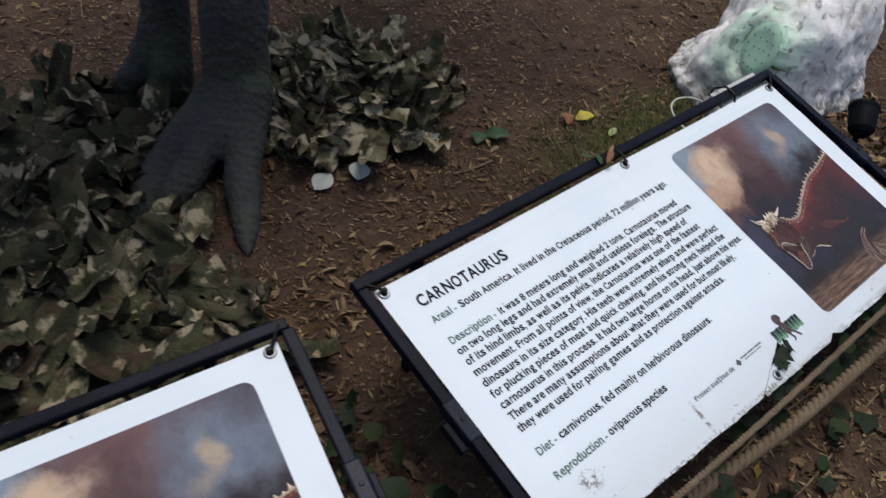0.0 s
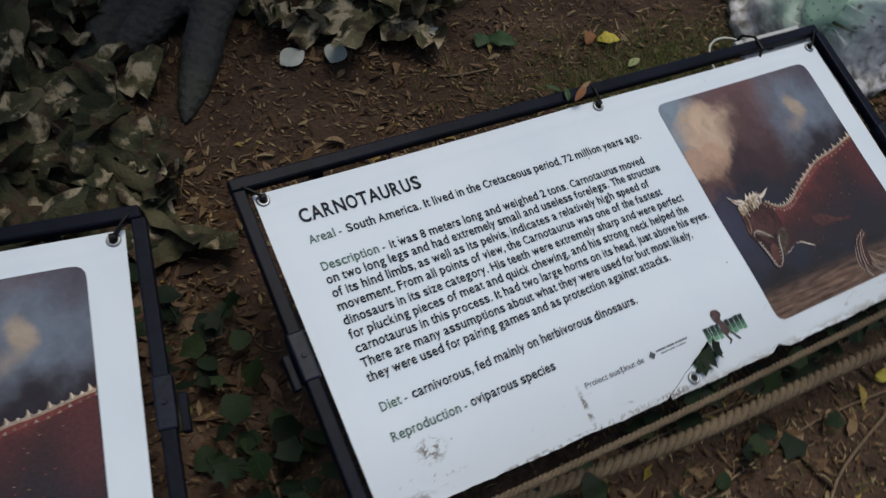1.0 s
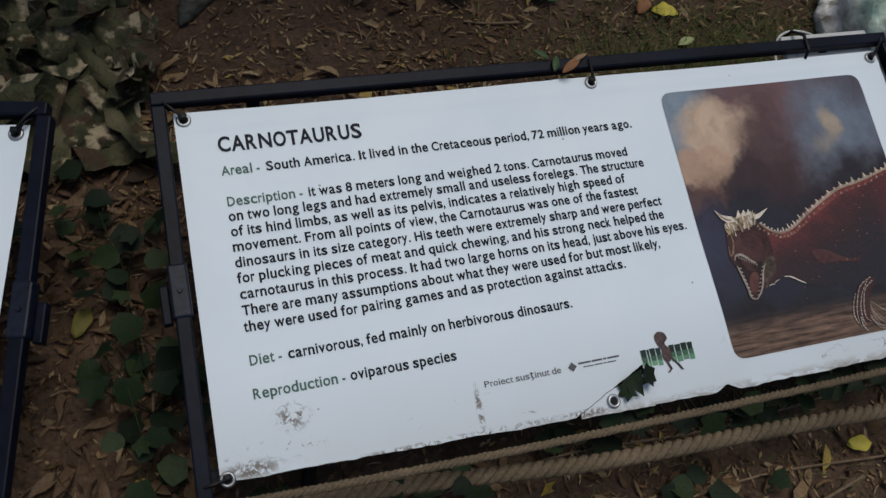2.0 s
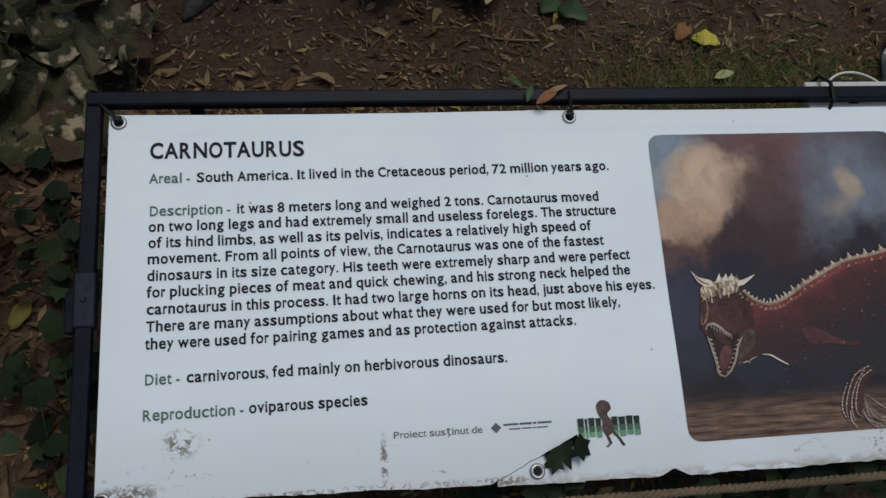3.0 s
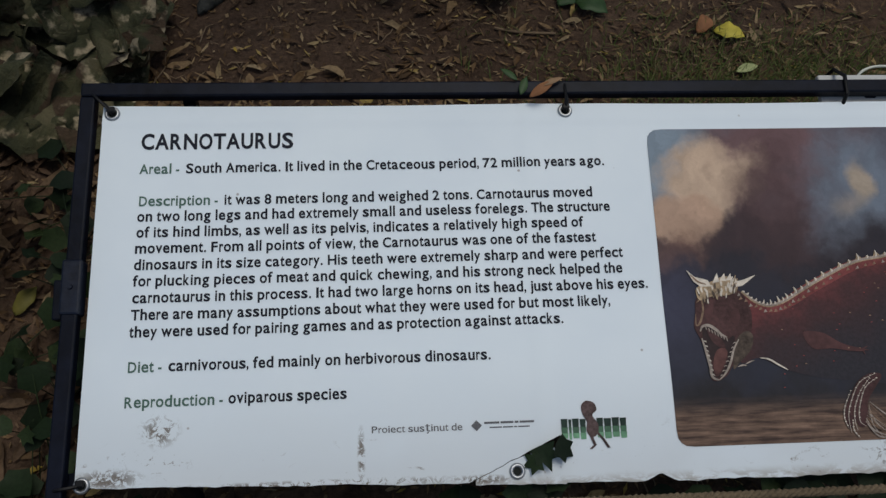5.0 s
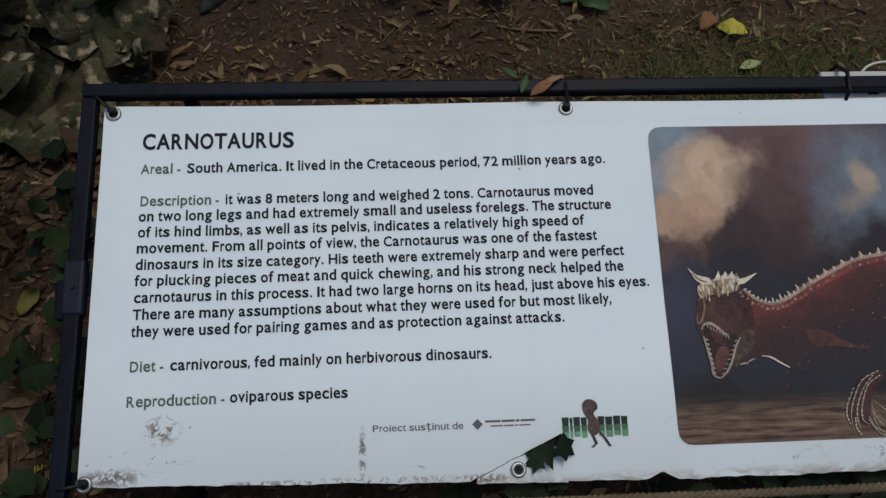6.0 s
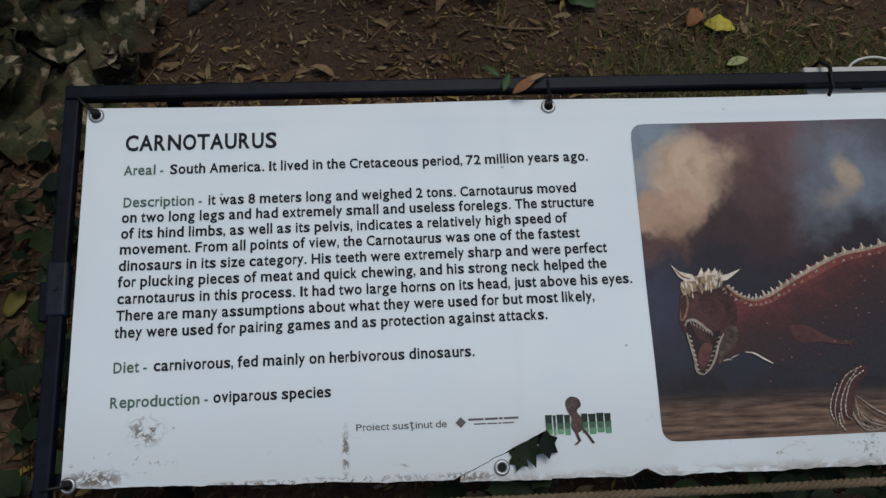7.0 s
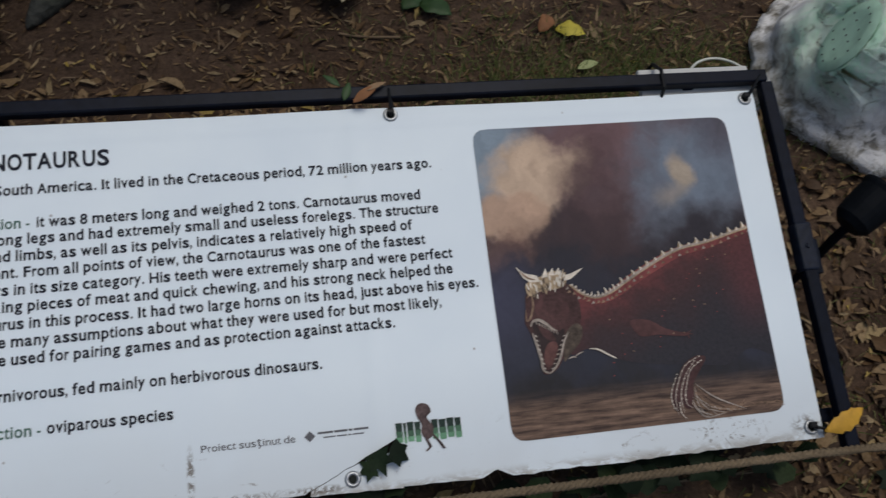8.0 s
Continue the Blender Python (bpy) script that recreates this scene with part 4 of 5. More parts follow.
        for a, b, c in (((0.633, 0.455), (0.638, 0.468), (0.632, 0.473)), ((0.642, 0.452), (0.650, 0.462), (0.656, 0.472))):
            bm = bmesh.new()
            for p, q in ((a, b), (b, c)):
                flat_shape(bm, ((p[0] - 0.002, p[1]), (p[0] + 0.002, p[1]), (q[0] + 0.002, q[1]), (q[0] - 0.002, q[1])), 0.0011)
            part("logo_leg", bm, M_LOGO_BROWN, banner)
    return sign


build_sign(SIGN_ONE, "low sign, white lettered banner tied in a black steel frame", True, True)
build_sign(SIGN_TWO, "low sign with storm-cloud picture tied in a black frame", False, False)


# ---------- ropes ----------
def build_rope(name, pts, radius, label, twist):
    """Three strands laid round each other along a line."""
    rope = tagged(new(name), label, "rope", group="barrier ropes")
    line = spline(pts, 60)
    run = 0.0
    strands = [[], [], []]
    for i, p in enumerate(line):
        if i:
            run += (p - line[i - 1]).length
        d = (line[min(i + 1, len(line) - 1)] - line[max(i - 1, 0)]).normalized()
        side = d.cross(Vector((0, 0, 1))).normalized()
        up = side.cross(d)
        for k in range(3):
            a = twist * run + 2.0944 * k
            strands[k].append(p + (side * math.cos(a) + up * math.sin(a)) * radius * 0.5)
    for s in strands:
        bm = bmesh.new()
        tube(bm, s, radius * 0.54, 7)
        part("strand", bm, M_ROPE, rope, smooth=True)
    return rope


build_rope("rope", [(-2.2, -0.30, -0.036), (-1.2, -0.42, 0.03), (-0.45, -0.478, 0.13), (-0.05, -0.508, 0.161), (0.35, -0.519, 0.161), (0.8, -0.522, 0.161), (1.24, -0.524, 0.162), (1.8, -0.525, 0.06), (2.6, -0.50, 0.012)], 0.0066, "thin brown twisted hemp rope strung along the sign's lower edge", 235)
build_rope("rope", [(-2.4, -0.36, -0.032), (-1.4, -0.42, 0.0), (-0.6, -0.468, 0.08), (-0.1, -0.500, 0.108), (0.22, -0.520, 0.110), (0.50, -0.547, 0.110), (0.80, -0.559, 0.110), (1.05, -0.574, 0.110), (1.32, -0.605, 0.108), (1.9, -0.62, 0.09), (2.9, -0.50, 0.015)], 0.0128, "thick brown twisted hemp rope strung low before the signs", 125)


# ---------- the statue's leg ----------
def build_statue():
    """One plain mesh: two clawed feet, their shanks and thighs, and the unseen body, added overhead to shade the
    ground.
    """
    bm = bmesh.new()

    def limb(points, radii, sides=20, steps=8):
        line = spline(points, steps)
        n = len(line) - 1
        tube(bm, line, [float(np.interp(i / n, np.linspace(0, 1, len(radii)), radii)) for i in range(n + 1)], sides)

    limb([(0.36, 0.92, 1.60), (0.46, 0.90, 1.25), (0.42, 0.96, 0.92), (0.30, 0.91, 0.62), (0.255, 0.87, 0.40), (0.25, 0.87, 0.25), (0.245, 0.865, 0.12), (0.235, 0.855, 0.02)], [0.20, 0.22, 0.15, 0.090, 0.080, 0.080, 0.084, 0.07])
    limb([(0.32, 1.30, 1.60), (0.42, 1.34, 1.25), (0.36, 1.32, 0.92), (0.26, 1.20, 0.62), (0.22, 1.14, 0.38), (0.21, 1.135, 0.2), (0.20, 1.14, 0.02)], [0.20, 0.22, 0.14, 0.066, 0.060, 0.060, 0.055])
    toes = (((0.26, 0.83, 0.19), (0.20, 0.765, 0.115), (0.135, 0.68, 0.052), (0.078, 0.58, 0.026), (0.020, 0.472, 0.010), 0.060),
            ((0.24, 0.86, 0.19), (0.15, 0.815, 0.115), (0.045, 0.764, 0.050), (-0.02, 0.73, 0.026), (-0.080, 0.697, 0.010), 0.060),
            ((0.22, 0.89, 0.17), (0.10, 0.860, 0.095), (-0.030, 0.810, 0.042), (-0.09, 0.748, 0.022), (-0.152, 0.712, 0.008), 0.046),
            ((0.20, 1.14, 0.22), (0.165, 1.17, 0.13), (0.115, 1.195, 0.055), (0.072, 1.217, 0.010), 0.055),
            ((0.20, 1.12, 0.20), (0.185, 1.105, 0.11), (0.168, 1.098, 0.05), (0.150, 1.090, 0.008), 0.046))
    for *pts, r in toes:
        line = spline(pts, 9)
        n = len(line)
        rs = []
        for i in range(n):
            t = i / (n - 1)
            knuckle = 1 + 0.05 * math.sin(t * 24)
            rs.append(r * knuckle * (1.0 - 0.50 * t) if t < 0.78 else r * 0.52 * (1 - (t - 0.78) / 0.24) + 0.003)
        tube(bm, line, rs, 14)
    limb([(0.29, 0.93, 0.10), (0.35, 1.00, 0.06), (0.38, 1.05, 0.015)], [0.045, 0.035, 0.012], 12)
    # body out of view, set above the feet to shade nets and soil
    limb([(-1.6, 1.0, 1.85), (-0.8, 1.02, 1.78), (0.3, 1.1, 1.75), (1.1, 1.2, 1.95), (1.8, 1.3, 2.3)], [0.08, 0.34, 0.5, 0.4, 0.12], 28)
    bmesh.ops.recalc_face_normals(bm, faces=bm.faces)
    for v in bm.verts:
        p = v.co
        v.co += v.normal * 0.006 * noise.noise(p * 14) if v.normal.length else Vector()
        v.co.z = max(v.co.z, 0.0)
    ob = link_mesh("dinosaur_statue", bm, M_HIDE, True)
    rm = ob.modifiers.new("join", "REMESH")
    rm.mode, rm.voxel_size, rm.use_smooth_shade = "VOXEL", 0.009, True
    sm = ob.modifiers.new("soften", "SMOOTH")
    sm.iterations, sm.factor = 3, 0.5
    return tagged(ob, "grey-green scaly dinosaur statue standing on clawed feet", "statue")


build_statue()


# ---------- camouflage nets ----------
def flap_mesh(k):
    """A cut cloth leaf of the net, curled and creased."""
    rng = random.Random(50 + k)
    L, W = rng.uniform(0.075, 0.13), rng.uniform(0.05, 0.085)
    n, w = 9, 6
    verts, faces = [], []
    c1, c2 = rng.uniform(-2.2, 2.4), rng.uniform(-1.5, 1.5)
    for i in range(n):
        t = i / (n - 1)
        half = W * 0.5 * (0.55 + 0.45 * math.sin(math.pi * (0.08 + 0.80 * t)))
        for j in range(w):
            s = j / (w - 1) * 2 - 1
            x, y = L * t, half * s * (1 + 0.12 * noise.noise((t * 4, s * 3, k * 5.0)))
            z = 0.5 * L * c1 * 0.4 * (t * t) + 0.55 * half * c2 * s * s + 0.020 * noise.noise((t * 2.5, s * 1.8, k * 9.0)) + 0.008 * math.sin(s * 4 + k + 2 * t)
            verts.append((x, y, z))
    for i in range(n - 1):
        for j in range(w - 1):
            a = i * w + j
            faces.append((a, a + 1, a + w + 1, a + w))
    return verts, faces


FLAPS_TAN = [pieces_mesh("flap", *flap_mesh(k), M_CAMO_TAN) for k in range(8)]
FLAPS_SHADED = [pieces_mesh("flap", *flap_mesh(k), M_CAMO_SHADED) for k in range(8)]
FLAP_PALE = pieces_mesh("flap", *leaf_points(0.058, 0.046, 0.4, 0.15, 0, 10), M_CAMO_PALE)


def clear_of_foot(x, y):
    """Whether a spot lies under the statue's foot."""
    for tx, ty in ((0.02, 0.475), (-0.075, 0.70), (-0.14, 0.72)):
        ax, ay = tx - 0.24, ty - 0.86
        t = max(0.0, min(1.0, ((x - 0.24) * ax + (y - 0.86) * ay) / (ax * ax + ay * ay)))
        if math.hypot(x - 0.24 - t * ax, y - 0.86 - t * ay) < 0.078 - 0.02 * t:
            return True
    if math.hypot(x - 0.14, y - 1.15) < 0.13:
        return True
    return False


def build_net(label, centre, half, top, angle, count, seed, pale, bounds, flaps, cloth, over=()):
    """A slumped heap of net: a creased sheet hung with cloth leaves."""
    rng = random.Random(seed)
    net = tagged(new("camouflage_net"), label, "camouflage net", group="camouflage nets")
    ca, sa = math.cos(angle), math.sin(angle)

    def height(x, y):
        dx, dy = x - centre[0], y - centre[1]
        a, b = (dx * ca + dy * sa) / half[0], (-dx * sa + dy * ca) / half[1]
        r = math.hypot(a, b) * (1 + 0.22 * noise.noise((x * 4, y * 4, seed)))
        if r >= 1 or not bounds(x, y):
            return None
        return ground_height(x, y) + top * (1 - r**2.2) * (0.75 + 0.5 * noise.noise((x * 5, y * 5, seed + 3.0))) + 0.008

    bm = bmesh.new()
    step, grid = 0.02, {}
    reach = max(half) * 1.35
    n = int(reach / step)
    for i in range(-n, n + 1):
        for j in range(-n, n + 1):
            x, y = centre[0] + i * step, centre[1] + j * step
            h = height(x, y)
            if h is not None and not clear_of_foot(x, y):
                fold = 0.045 * abs(noise.noise((x * 12, y * 12, seed))) + 0.02 * abs(noise.noise((x * 27, y * 27, seed)))
                grid[i, j] = bm.verts.new((x, y, max(0.006, h + fold - 0.012)))
    for (i, j), v in grid.items():
        q = [grid.get(k) for k in ((i, j), (i + 1, j), (i + 1, j + 1), (i, j + 1))]
        if all(q):
            bm.faces.new(q)
    part("net_sheet", bm, cloth, net, smooth=True)
    made = 0
    while made < count:
        x, y = centre[0] + rng.uniform(-reach, reach), centre[1] + rng.uniform(-reach, reach)
        h = height(x, y)
        if h is None or clear_of_foot(x, y):
            continue
        m = Matrix.Translation((x, y, h + 0.012)) @ Euler((rng.gauss(0, 0.42), rng.gauss(-0.22, 0.38), rng.uniform(0, 6.283))).to_matrix().to_4x4() @ Matrix.Scale(rng.uniform(0.7, 1.3), 4)
        low = min((m @ v.co).z for v in flaps[made % 8].vertices)
        if low < 0.002:
            m = Matrix.Translation((0, 0, 0.002 - low)) @ m
        shared("flap", flaps[made % 8], net, m)
        made += 1
    for x, y, z, turn, lean, size in over:
        shared("flap", FLAPS_TAN[3], net, Matrix.Translation((x, y, z)) @ Euler((0.25, lean, turn)).to_matrix().to_4x4() @ Matrix.Scale(size, 4), "olive cloth leaf lying against the statue's toes")
    for x, y, turn, size in pale:
        shared("flap", FLAP_PALE, net, Matrix.Translation((x, y, ground_height(x, y) + 0.018)) @ Euler((0.15, -0.1, turn)).to_matrix().to_4x4() @ Matrix.Scale(size, 4), "pale grey back of a cloth leaf")
    return net


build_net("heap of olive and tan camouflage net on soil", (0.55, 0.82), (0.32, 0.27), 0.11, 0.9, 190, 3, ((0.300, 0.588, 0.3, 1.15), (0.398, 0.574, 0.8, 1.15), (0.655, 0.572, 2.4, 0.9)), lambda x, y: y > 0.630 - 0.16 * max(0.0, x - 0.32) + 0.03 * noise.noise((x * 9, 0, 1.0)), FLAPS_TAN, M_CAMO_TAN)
build_net("wide slumped green and brown camouflage net behind the signs, coloured darker for shade", (-0.31, 0.76), (0.68, 0.58), 0.065, 0.9, 298, 11, ((-0.215, 0.478, 0.6, 1.0), (-0.115, 0.492, 1.3, 1.25)), lambda x, y: x < -0.055 + 0.07 * noise.noise((y * 8, 3.0, 1.0)) or y > 0.66, FLAPS_SHADED, M_CAMO_SHADED, ((0.035, 0.655, 0.06, 3.9, 0.3, 1.15), (-0.03, 0.67, 0.07, 3.4, 0.35, 0.9), (-0.09, 0.60, 0.06, 4.2, 0.3, 1.1)))


# ---------- rock-shaped loudspeaker ----------
ROCK_AT = (1.805, 0.255, 0.0)


def build_rock():
    rock = tagged(new("rock_loudspeaker"), "white rock-shaped loudspeaker sprayed green round its grille", "loudspeaker")
    rock.location = ROCK_AT
    bm = bmesh.new()
    bmesh.ops.create_icosphere(bm, subdivisions=6, radius=1)
    lobe_to, side_to = Vector((-0.83, -0.14, 0.53)).normalized(), Vector((-0.80, 0.40, 0.30)).normalized()
    hollow_to = Vector((-0.55, 0.42, 0.72)).normalized()
    for v in bm.verts:
        d = v.co.normalized()
        r = (abs(d.x / 0.345) ** 2.2 + abs(d.y / 0.235) ** 2.2 + abs(d.z / 0.42) ** 2.2) ** (-1 / 2.2)
        lobe = math.exp(-((d - lobe_to).length / 0.40) ** 2) + 0.5 * math.exp(-((d - side_to).length / 0.30) ** 2)
        crag = 0.030 * noise.noise(d * 1.9 + Vector((3, 1, 7))) + 0.024 * noise.noise(d * 3.6) + 0.012 * abs(noise.noise(d * 6.3)) + 0.007 * noise.noise(d * 9.0) - 0.006 * max(0.0, 0.25 - abs(noise.noise(d * 5.5 + Vector((1, 8, 2))))) * 4 + 0.004 * noise.noise(d * 30)
        hollow = math.exp(-((d - hollow_to).length / 0.42) ** 2)
        p = d * (r + crag + 0.050 * lobe - 0.11 * hollow)
        # the thin skirt along the foot
        skirt = max(0.0, min(1.0, (0.055 - p.z) / 0.02))
        wide = 1.0 + skirt * (0.075 + 0.05 * noise.noise(d * 4 + Vector((9, 2, 4))))
        p.x, p.y = p.x * wide, p.y * wide
        p.z = max(p.z, -0.012 + 0.01 * noise.noise(d * 9))
        v.co = p
    # the shallow oval seat of the grille, pressed into the steep side
    tree = BVHTree.FromBMesh(bm)
    out = Vector((-0.92, 0.18, 0.34)).normalized()
    hit, normal, _, _ = tree.ray_cast(Vector(ROCK_GREEN) + out * 0.6, -out)
    out = Vector((-0.89, 0.36, 0.28)).normalized()
    face = Matrix.Translation(hit) @ out.to_track_quat("Z", "Y").to_matrix().to_4x4()
    back = face.inverted()
    for v in bm.verts:
        q = back @ v.co
        t = math.hypot(q.x / 0.066, q.y / 0.080)
        if t < 1.25 and abs(q.z) < 0.12:
            k = min(1.0, (1.25 - t) / 0.22)
            q.z += (-0.008 - q.z) * k * k * (3 - 2 * k)
            v.co = face @ q
    part("shell", bm, M_ROCK, rock, "lumpy white shell with grey streaks and soil on its rim", True)
    bm = bmesh.new()
    for ring in range(7):
        t = ring / 6
        for k in range(28):
            a = 2 * math.pi * k / 28
            bm.verts.new(face @ Vector((0.062 * t * math.cos(a), 0.076 * t * math.sin(a), -0.006 * (t > 0.99) - 0.003 + 0.003 * t * t)))
    bm.verts.ensure_lookup_table()
    for ring in range(6):
        for k in range(28):
            a, b = ring * 28 + k, ring * 28 + (k + 1) % 28
            bm.faces.new((bm.verts[a], bm.verts[b], bm.verts[b + 28], bm.verts[a + 28]))
    grille = part("grille", bm, M_GRILLE, rock, "perforated oval grille sprayed light green", True)
    # perforations are flat dark discs, coloured for the shade inside them
    dot = bmesh.new()
    bmesh.ops.create_circle(dot, cap_ends=True, segments=8, radius=0.0022)
    hole = link_mesh("hole", dot, M_HOLE)
    hole.parent = grille
    hole.matrix_basis = face @ Matrix.Translation((0, 0, -0.0018))
    for i in range(-3, 4):
        for j in range(-3, 4):
            x, y = (i + 0.5 * (j % 2)) * 0.023 + 0.004 * math.sin(i * 5 + j * 3), j * 0.026 + 0.004 * math.sin(j * 7 + i)
            t2 = (x / 0.062) ** 2 + (y / 0.076) ** 2
            if 0.0005 < t2 < 0.75:
                shared("hole", hole.data, grille, face @ Matrix.Translation((x, y, -0.0018 + 0.003 * t2)))
    return rock


build_rock()


# ---------- small fittings ----------
def build_spotlight():
    lamp = tagged(new("spotlight"), "small black garden spotlight on a ground stake", "lamp")
    lamp.location = (1.315, -0.200, 0.0)
    aim = Vector((0.75, 0.45, 0.45)).to_track_quat("Z", "Y").to_matrix().to_4x4()
    head = Matrix.Translation((0.02, 0.01, 0.24)) @ aim @ Matrix.Scale(0.68, 4)
    bm = bmesh.new()
    for z, r in ((-0.05, 0.030), (-0.035, 0.044), (0.0, 0.048), (0.045, 0.050), (0.055, 0.054), (0.062, 0.054), (0.062, 0.047), (0.052, 0.046)):
        for k in range(24):
            a = 2 * math.pi * k / 24
            bm.verts.new(head @ Vector((r * math.cos(a), r * math.sin(a), z)))
    bm.verts.ensure_lookup_table()
    for i in range(7):
        for k in range(24):
            a, b = i * 24 + k, i * 24 + (k + 1) % 24
            bm.faces.new((bm.verts[a], bm.verts[b], bm.verts[b + 24], bm.verts[a + 24]))
    bm.faces.new([bm.verts[k] for k in range(23, -1, -1)])
    part("housing", bm, M_BLACK_LAMP, lamp, smooth=False)
    bm = bmesh.new()
    bmesh.ops.create_circle(bm, cap_ends=True, segments=24, radius=0.047, matrix=head @ Matrix.Translation((0, 0, 0.053)))
    part("lens", bm, M_HOLE, lamp, "dark unlit lens")
    bm = bmesh.new()
    tube(bm, [(0, 0, -0.06), (0, 0, 0.17), (0.012, 0.005, 0.23)], [0.004, 0.008, 0.007], 10)
    part("stake", bm, M_BLACK_LAMP, lamp)


build_spotlight()


def build_strip():
    strip = tagged(new("plastic_trunking"), "pale plastic trunking tied behind the sign's upper bar", "cable trunking")
    strip.matrix_world = SIGN_ONE
    bm = bmesh.new()
    box(bm, (1.024, 0.004, -0.024), (1.208, 0.060, -0.0125), 0.003)
    part("channel", bm, M_WHITE_PLASTIC, strip)
    bm = bmesh.new()
    loop = [Vector((1.05, p[0], p[1])) for p in ((0.003, -0.036), (0.003, -0.012), (0.018, 0.0125), (0.046, 0.0125), (0.068, -0.012), (0.068, -0.036))]
    tube(bm, loop, 0.003, 6)
    part("cable_tie", bm, M_TIE, strip)
    wire = tagged(new("cable"), "white cable looping out from behind the sign", "cable")
    bm = bmesh.new()
    tube(bm, spline([(1.27, 0.17, 0.012), (1.265, 0.24, 0.03), (1.285, 0.285, 0.05), (1.34, 0.30, 0.05), (1.39, 0.275, 0.045), (1.42, 0.22, 0.03), (1.47, 0.18, 0.012), (1.55, 0.2, 0.012)], 8), 0.0026, 7)
    part("sheath", bm, M_WIRE, wire, smooth=True)


build_strip()


# ---------- single leaves ----------
def broad_leaf(kind, length, width, curl, fold, material, label, m, lobes=0):
    v, f = leaf_points(length, width, curl, fold, lobes, 12)
    me = pieces_mesh(kind, v, f, material)
    ob = tagged(new(kind, me), label, "leaf", group="fallen leaves")
    ob.matrix_world = m
    sol = ob.modifiers.new("thickness", "SOLIDIFY")
    sol.thickness = 0.0006
    return ob


def on_ground(x, y, turn, tip=0.1, lift=0.006):
    return Matrix.Translation((x, y, ground_height(x, y) + lift)) @ Euler((tip, -tip * 0.6, radians(turn))).to_matrix().to_4x4()


broad_leaf("leaf", 0.062, 0.042, 0.7, 0.25, M_YELLOW, "bright yellow fallen leaf on the soil", on_ground(1.067, 0.415, -20, 0.12, 0.012), 5)
broad_leaf("leaf", 0.052, 0.036, 1.2, 0.4, M_BROWN_LEAF, "curled russet leaf beside the yellow one", on_ground(1.02, 0.44, 50, 0.2, 0.012), 3)
broad_leaf("leaf", 0.075, 0.055, 0.6, 0.3, M_GREEN_LEAF, "green lobed leaf on bare soil", on_ground(0.80, 0.495, -35, 0.1, 0.01), 5)
broad_leaf("leaf", 0.055, 0.045, 0.6, 0.3, M_GREEN_LEAF, "green lobed leaf on bare soil", on_ground(0.755, 0.52, 40, 0.1, 0.01), 5)
broad_leaf("leaf", 0.048, 0.02, 0.5, 0.3, M_PALE_LEAF, "pale green narrow leaf in thin grass", on_ground(1.085, 0.327, 15, 0.1, 0.012))
broad_leaf("leaf", 0.050, 0.032, 0.6, 0.3, M_YELLOW, "bright yellow leaf on soil before the rope", on_ground(0.355, -0.600, 15, 0.15, 0.01), 4)
broad_leaf("leaf", 0.045, 0.03, 0.6, 0.3, M_YELLOW, "yellowing leaf beside the thick rope", on_ground(1.00, -0.59, -10, 0.15, 0.012), 3)
broad_leaf("leaf", 0.045, 0.03, 0.6, 0.2, M_YELLOW, "yellow leaf lying under the sign's edge", on_ground(1.245, -0.29, 70, 0.1, 0.01))
broad_leaf("leaf", 0.074, 0.030, 0.5, 0.35, M_ORANGE, "ochre fallen leaf on the sign's corner", SIGN_ONE @ pose(1.219, -0.497, 0.014, 8, 5, 20), 9)
broad_leaf("leaf", 0.044, 0.014, 0.6, 0.4, M_BROWN_LEAF, "curled russet leaf hanging over the sign's bar", SIGN_ONE @ pose(0.598, 0.026, 0.016, 5, -5, 32))
broad_leaf("leaf", 0.038, 0.008, 0.4, 0.4, M_STRAW, "narrow tan leaf lying along the sign's bar", SIGN_ONE @ pose(0.612, 0.036, 0.018, 5, 5, 22))
broad_leaf("leaf", 0.030, 0.012, 0.3, 0.3, M_GREEN_LEAF, "green leaf caught on the sign's upper bar", SIGN_ONE @ pose(0.572, 0.032, 0.014, 2, 2, 70))
broad_leaf("leaf", 0.030, 0.010, 0.3, 0.3, M_GREEN_LEAF, "narrow green leaf behind the sign's upper bar", SIGN_ONE @ pose(0.552, 0.05, 0.013, 5, 5, 140))
broad_leaf("leaf", 0.055, 0.03, 0.8, 0.3, M_DULL_LEAF, "dull yellow leaf between the two signs", on_ground(-0.19, -0.14, 60, 0.2, 0.012), 3)


# ---------- ivy ----------
def ivy_points(size, seed, lobed=False):
    rng = random.Random(seed)
    rim = []
    for a, r in ((0, 1.05), (28, 0.58), (50, 0.86), (84, 0.52), (112, 0.72), (155, 0.4)) if lobed else ((0, 1.0), (30, 0.76), (55, 0.84), (85, 0.66), (115, 0.66), (150, 0.46)):
        rim.append((radians(a), r * rng.uniform(0.9, 1.08)))
    pts = rim + [(-a, r) for a, r in rim[::-1] if a > 0]
    verts = [Vector((0, 0, 0))]
    for a, r in pts:
        x, y = size * r * math.cos(a), size * r * math.sin(a)
        verts.append(Vector((x, y, 0.16 * abs(y) - 0.2 * x * x / size)))
    n = len(pts)
    return verts, [(0, 1 + i, 1 + (i + 1) % n) for i in range(n)]


IVY = [pieces_mesh("ivy_leaf", *ivy_points(0.032, 70 + k, k == 2), M_IVY, True) for k in range(5)]


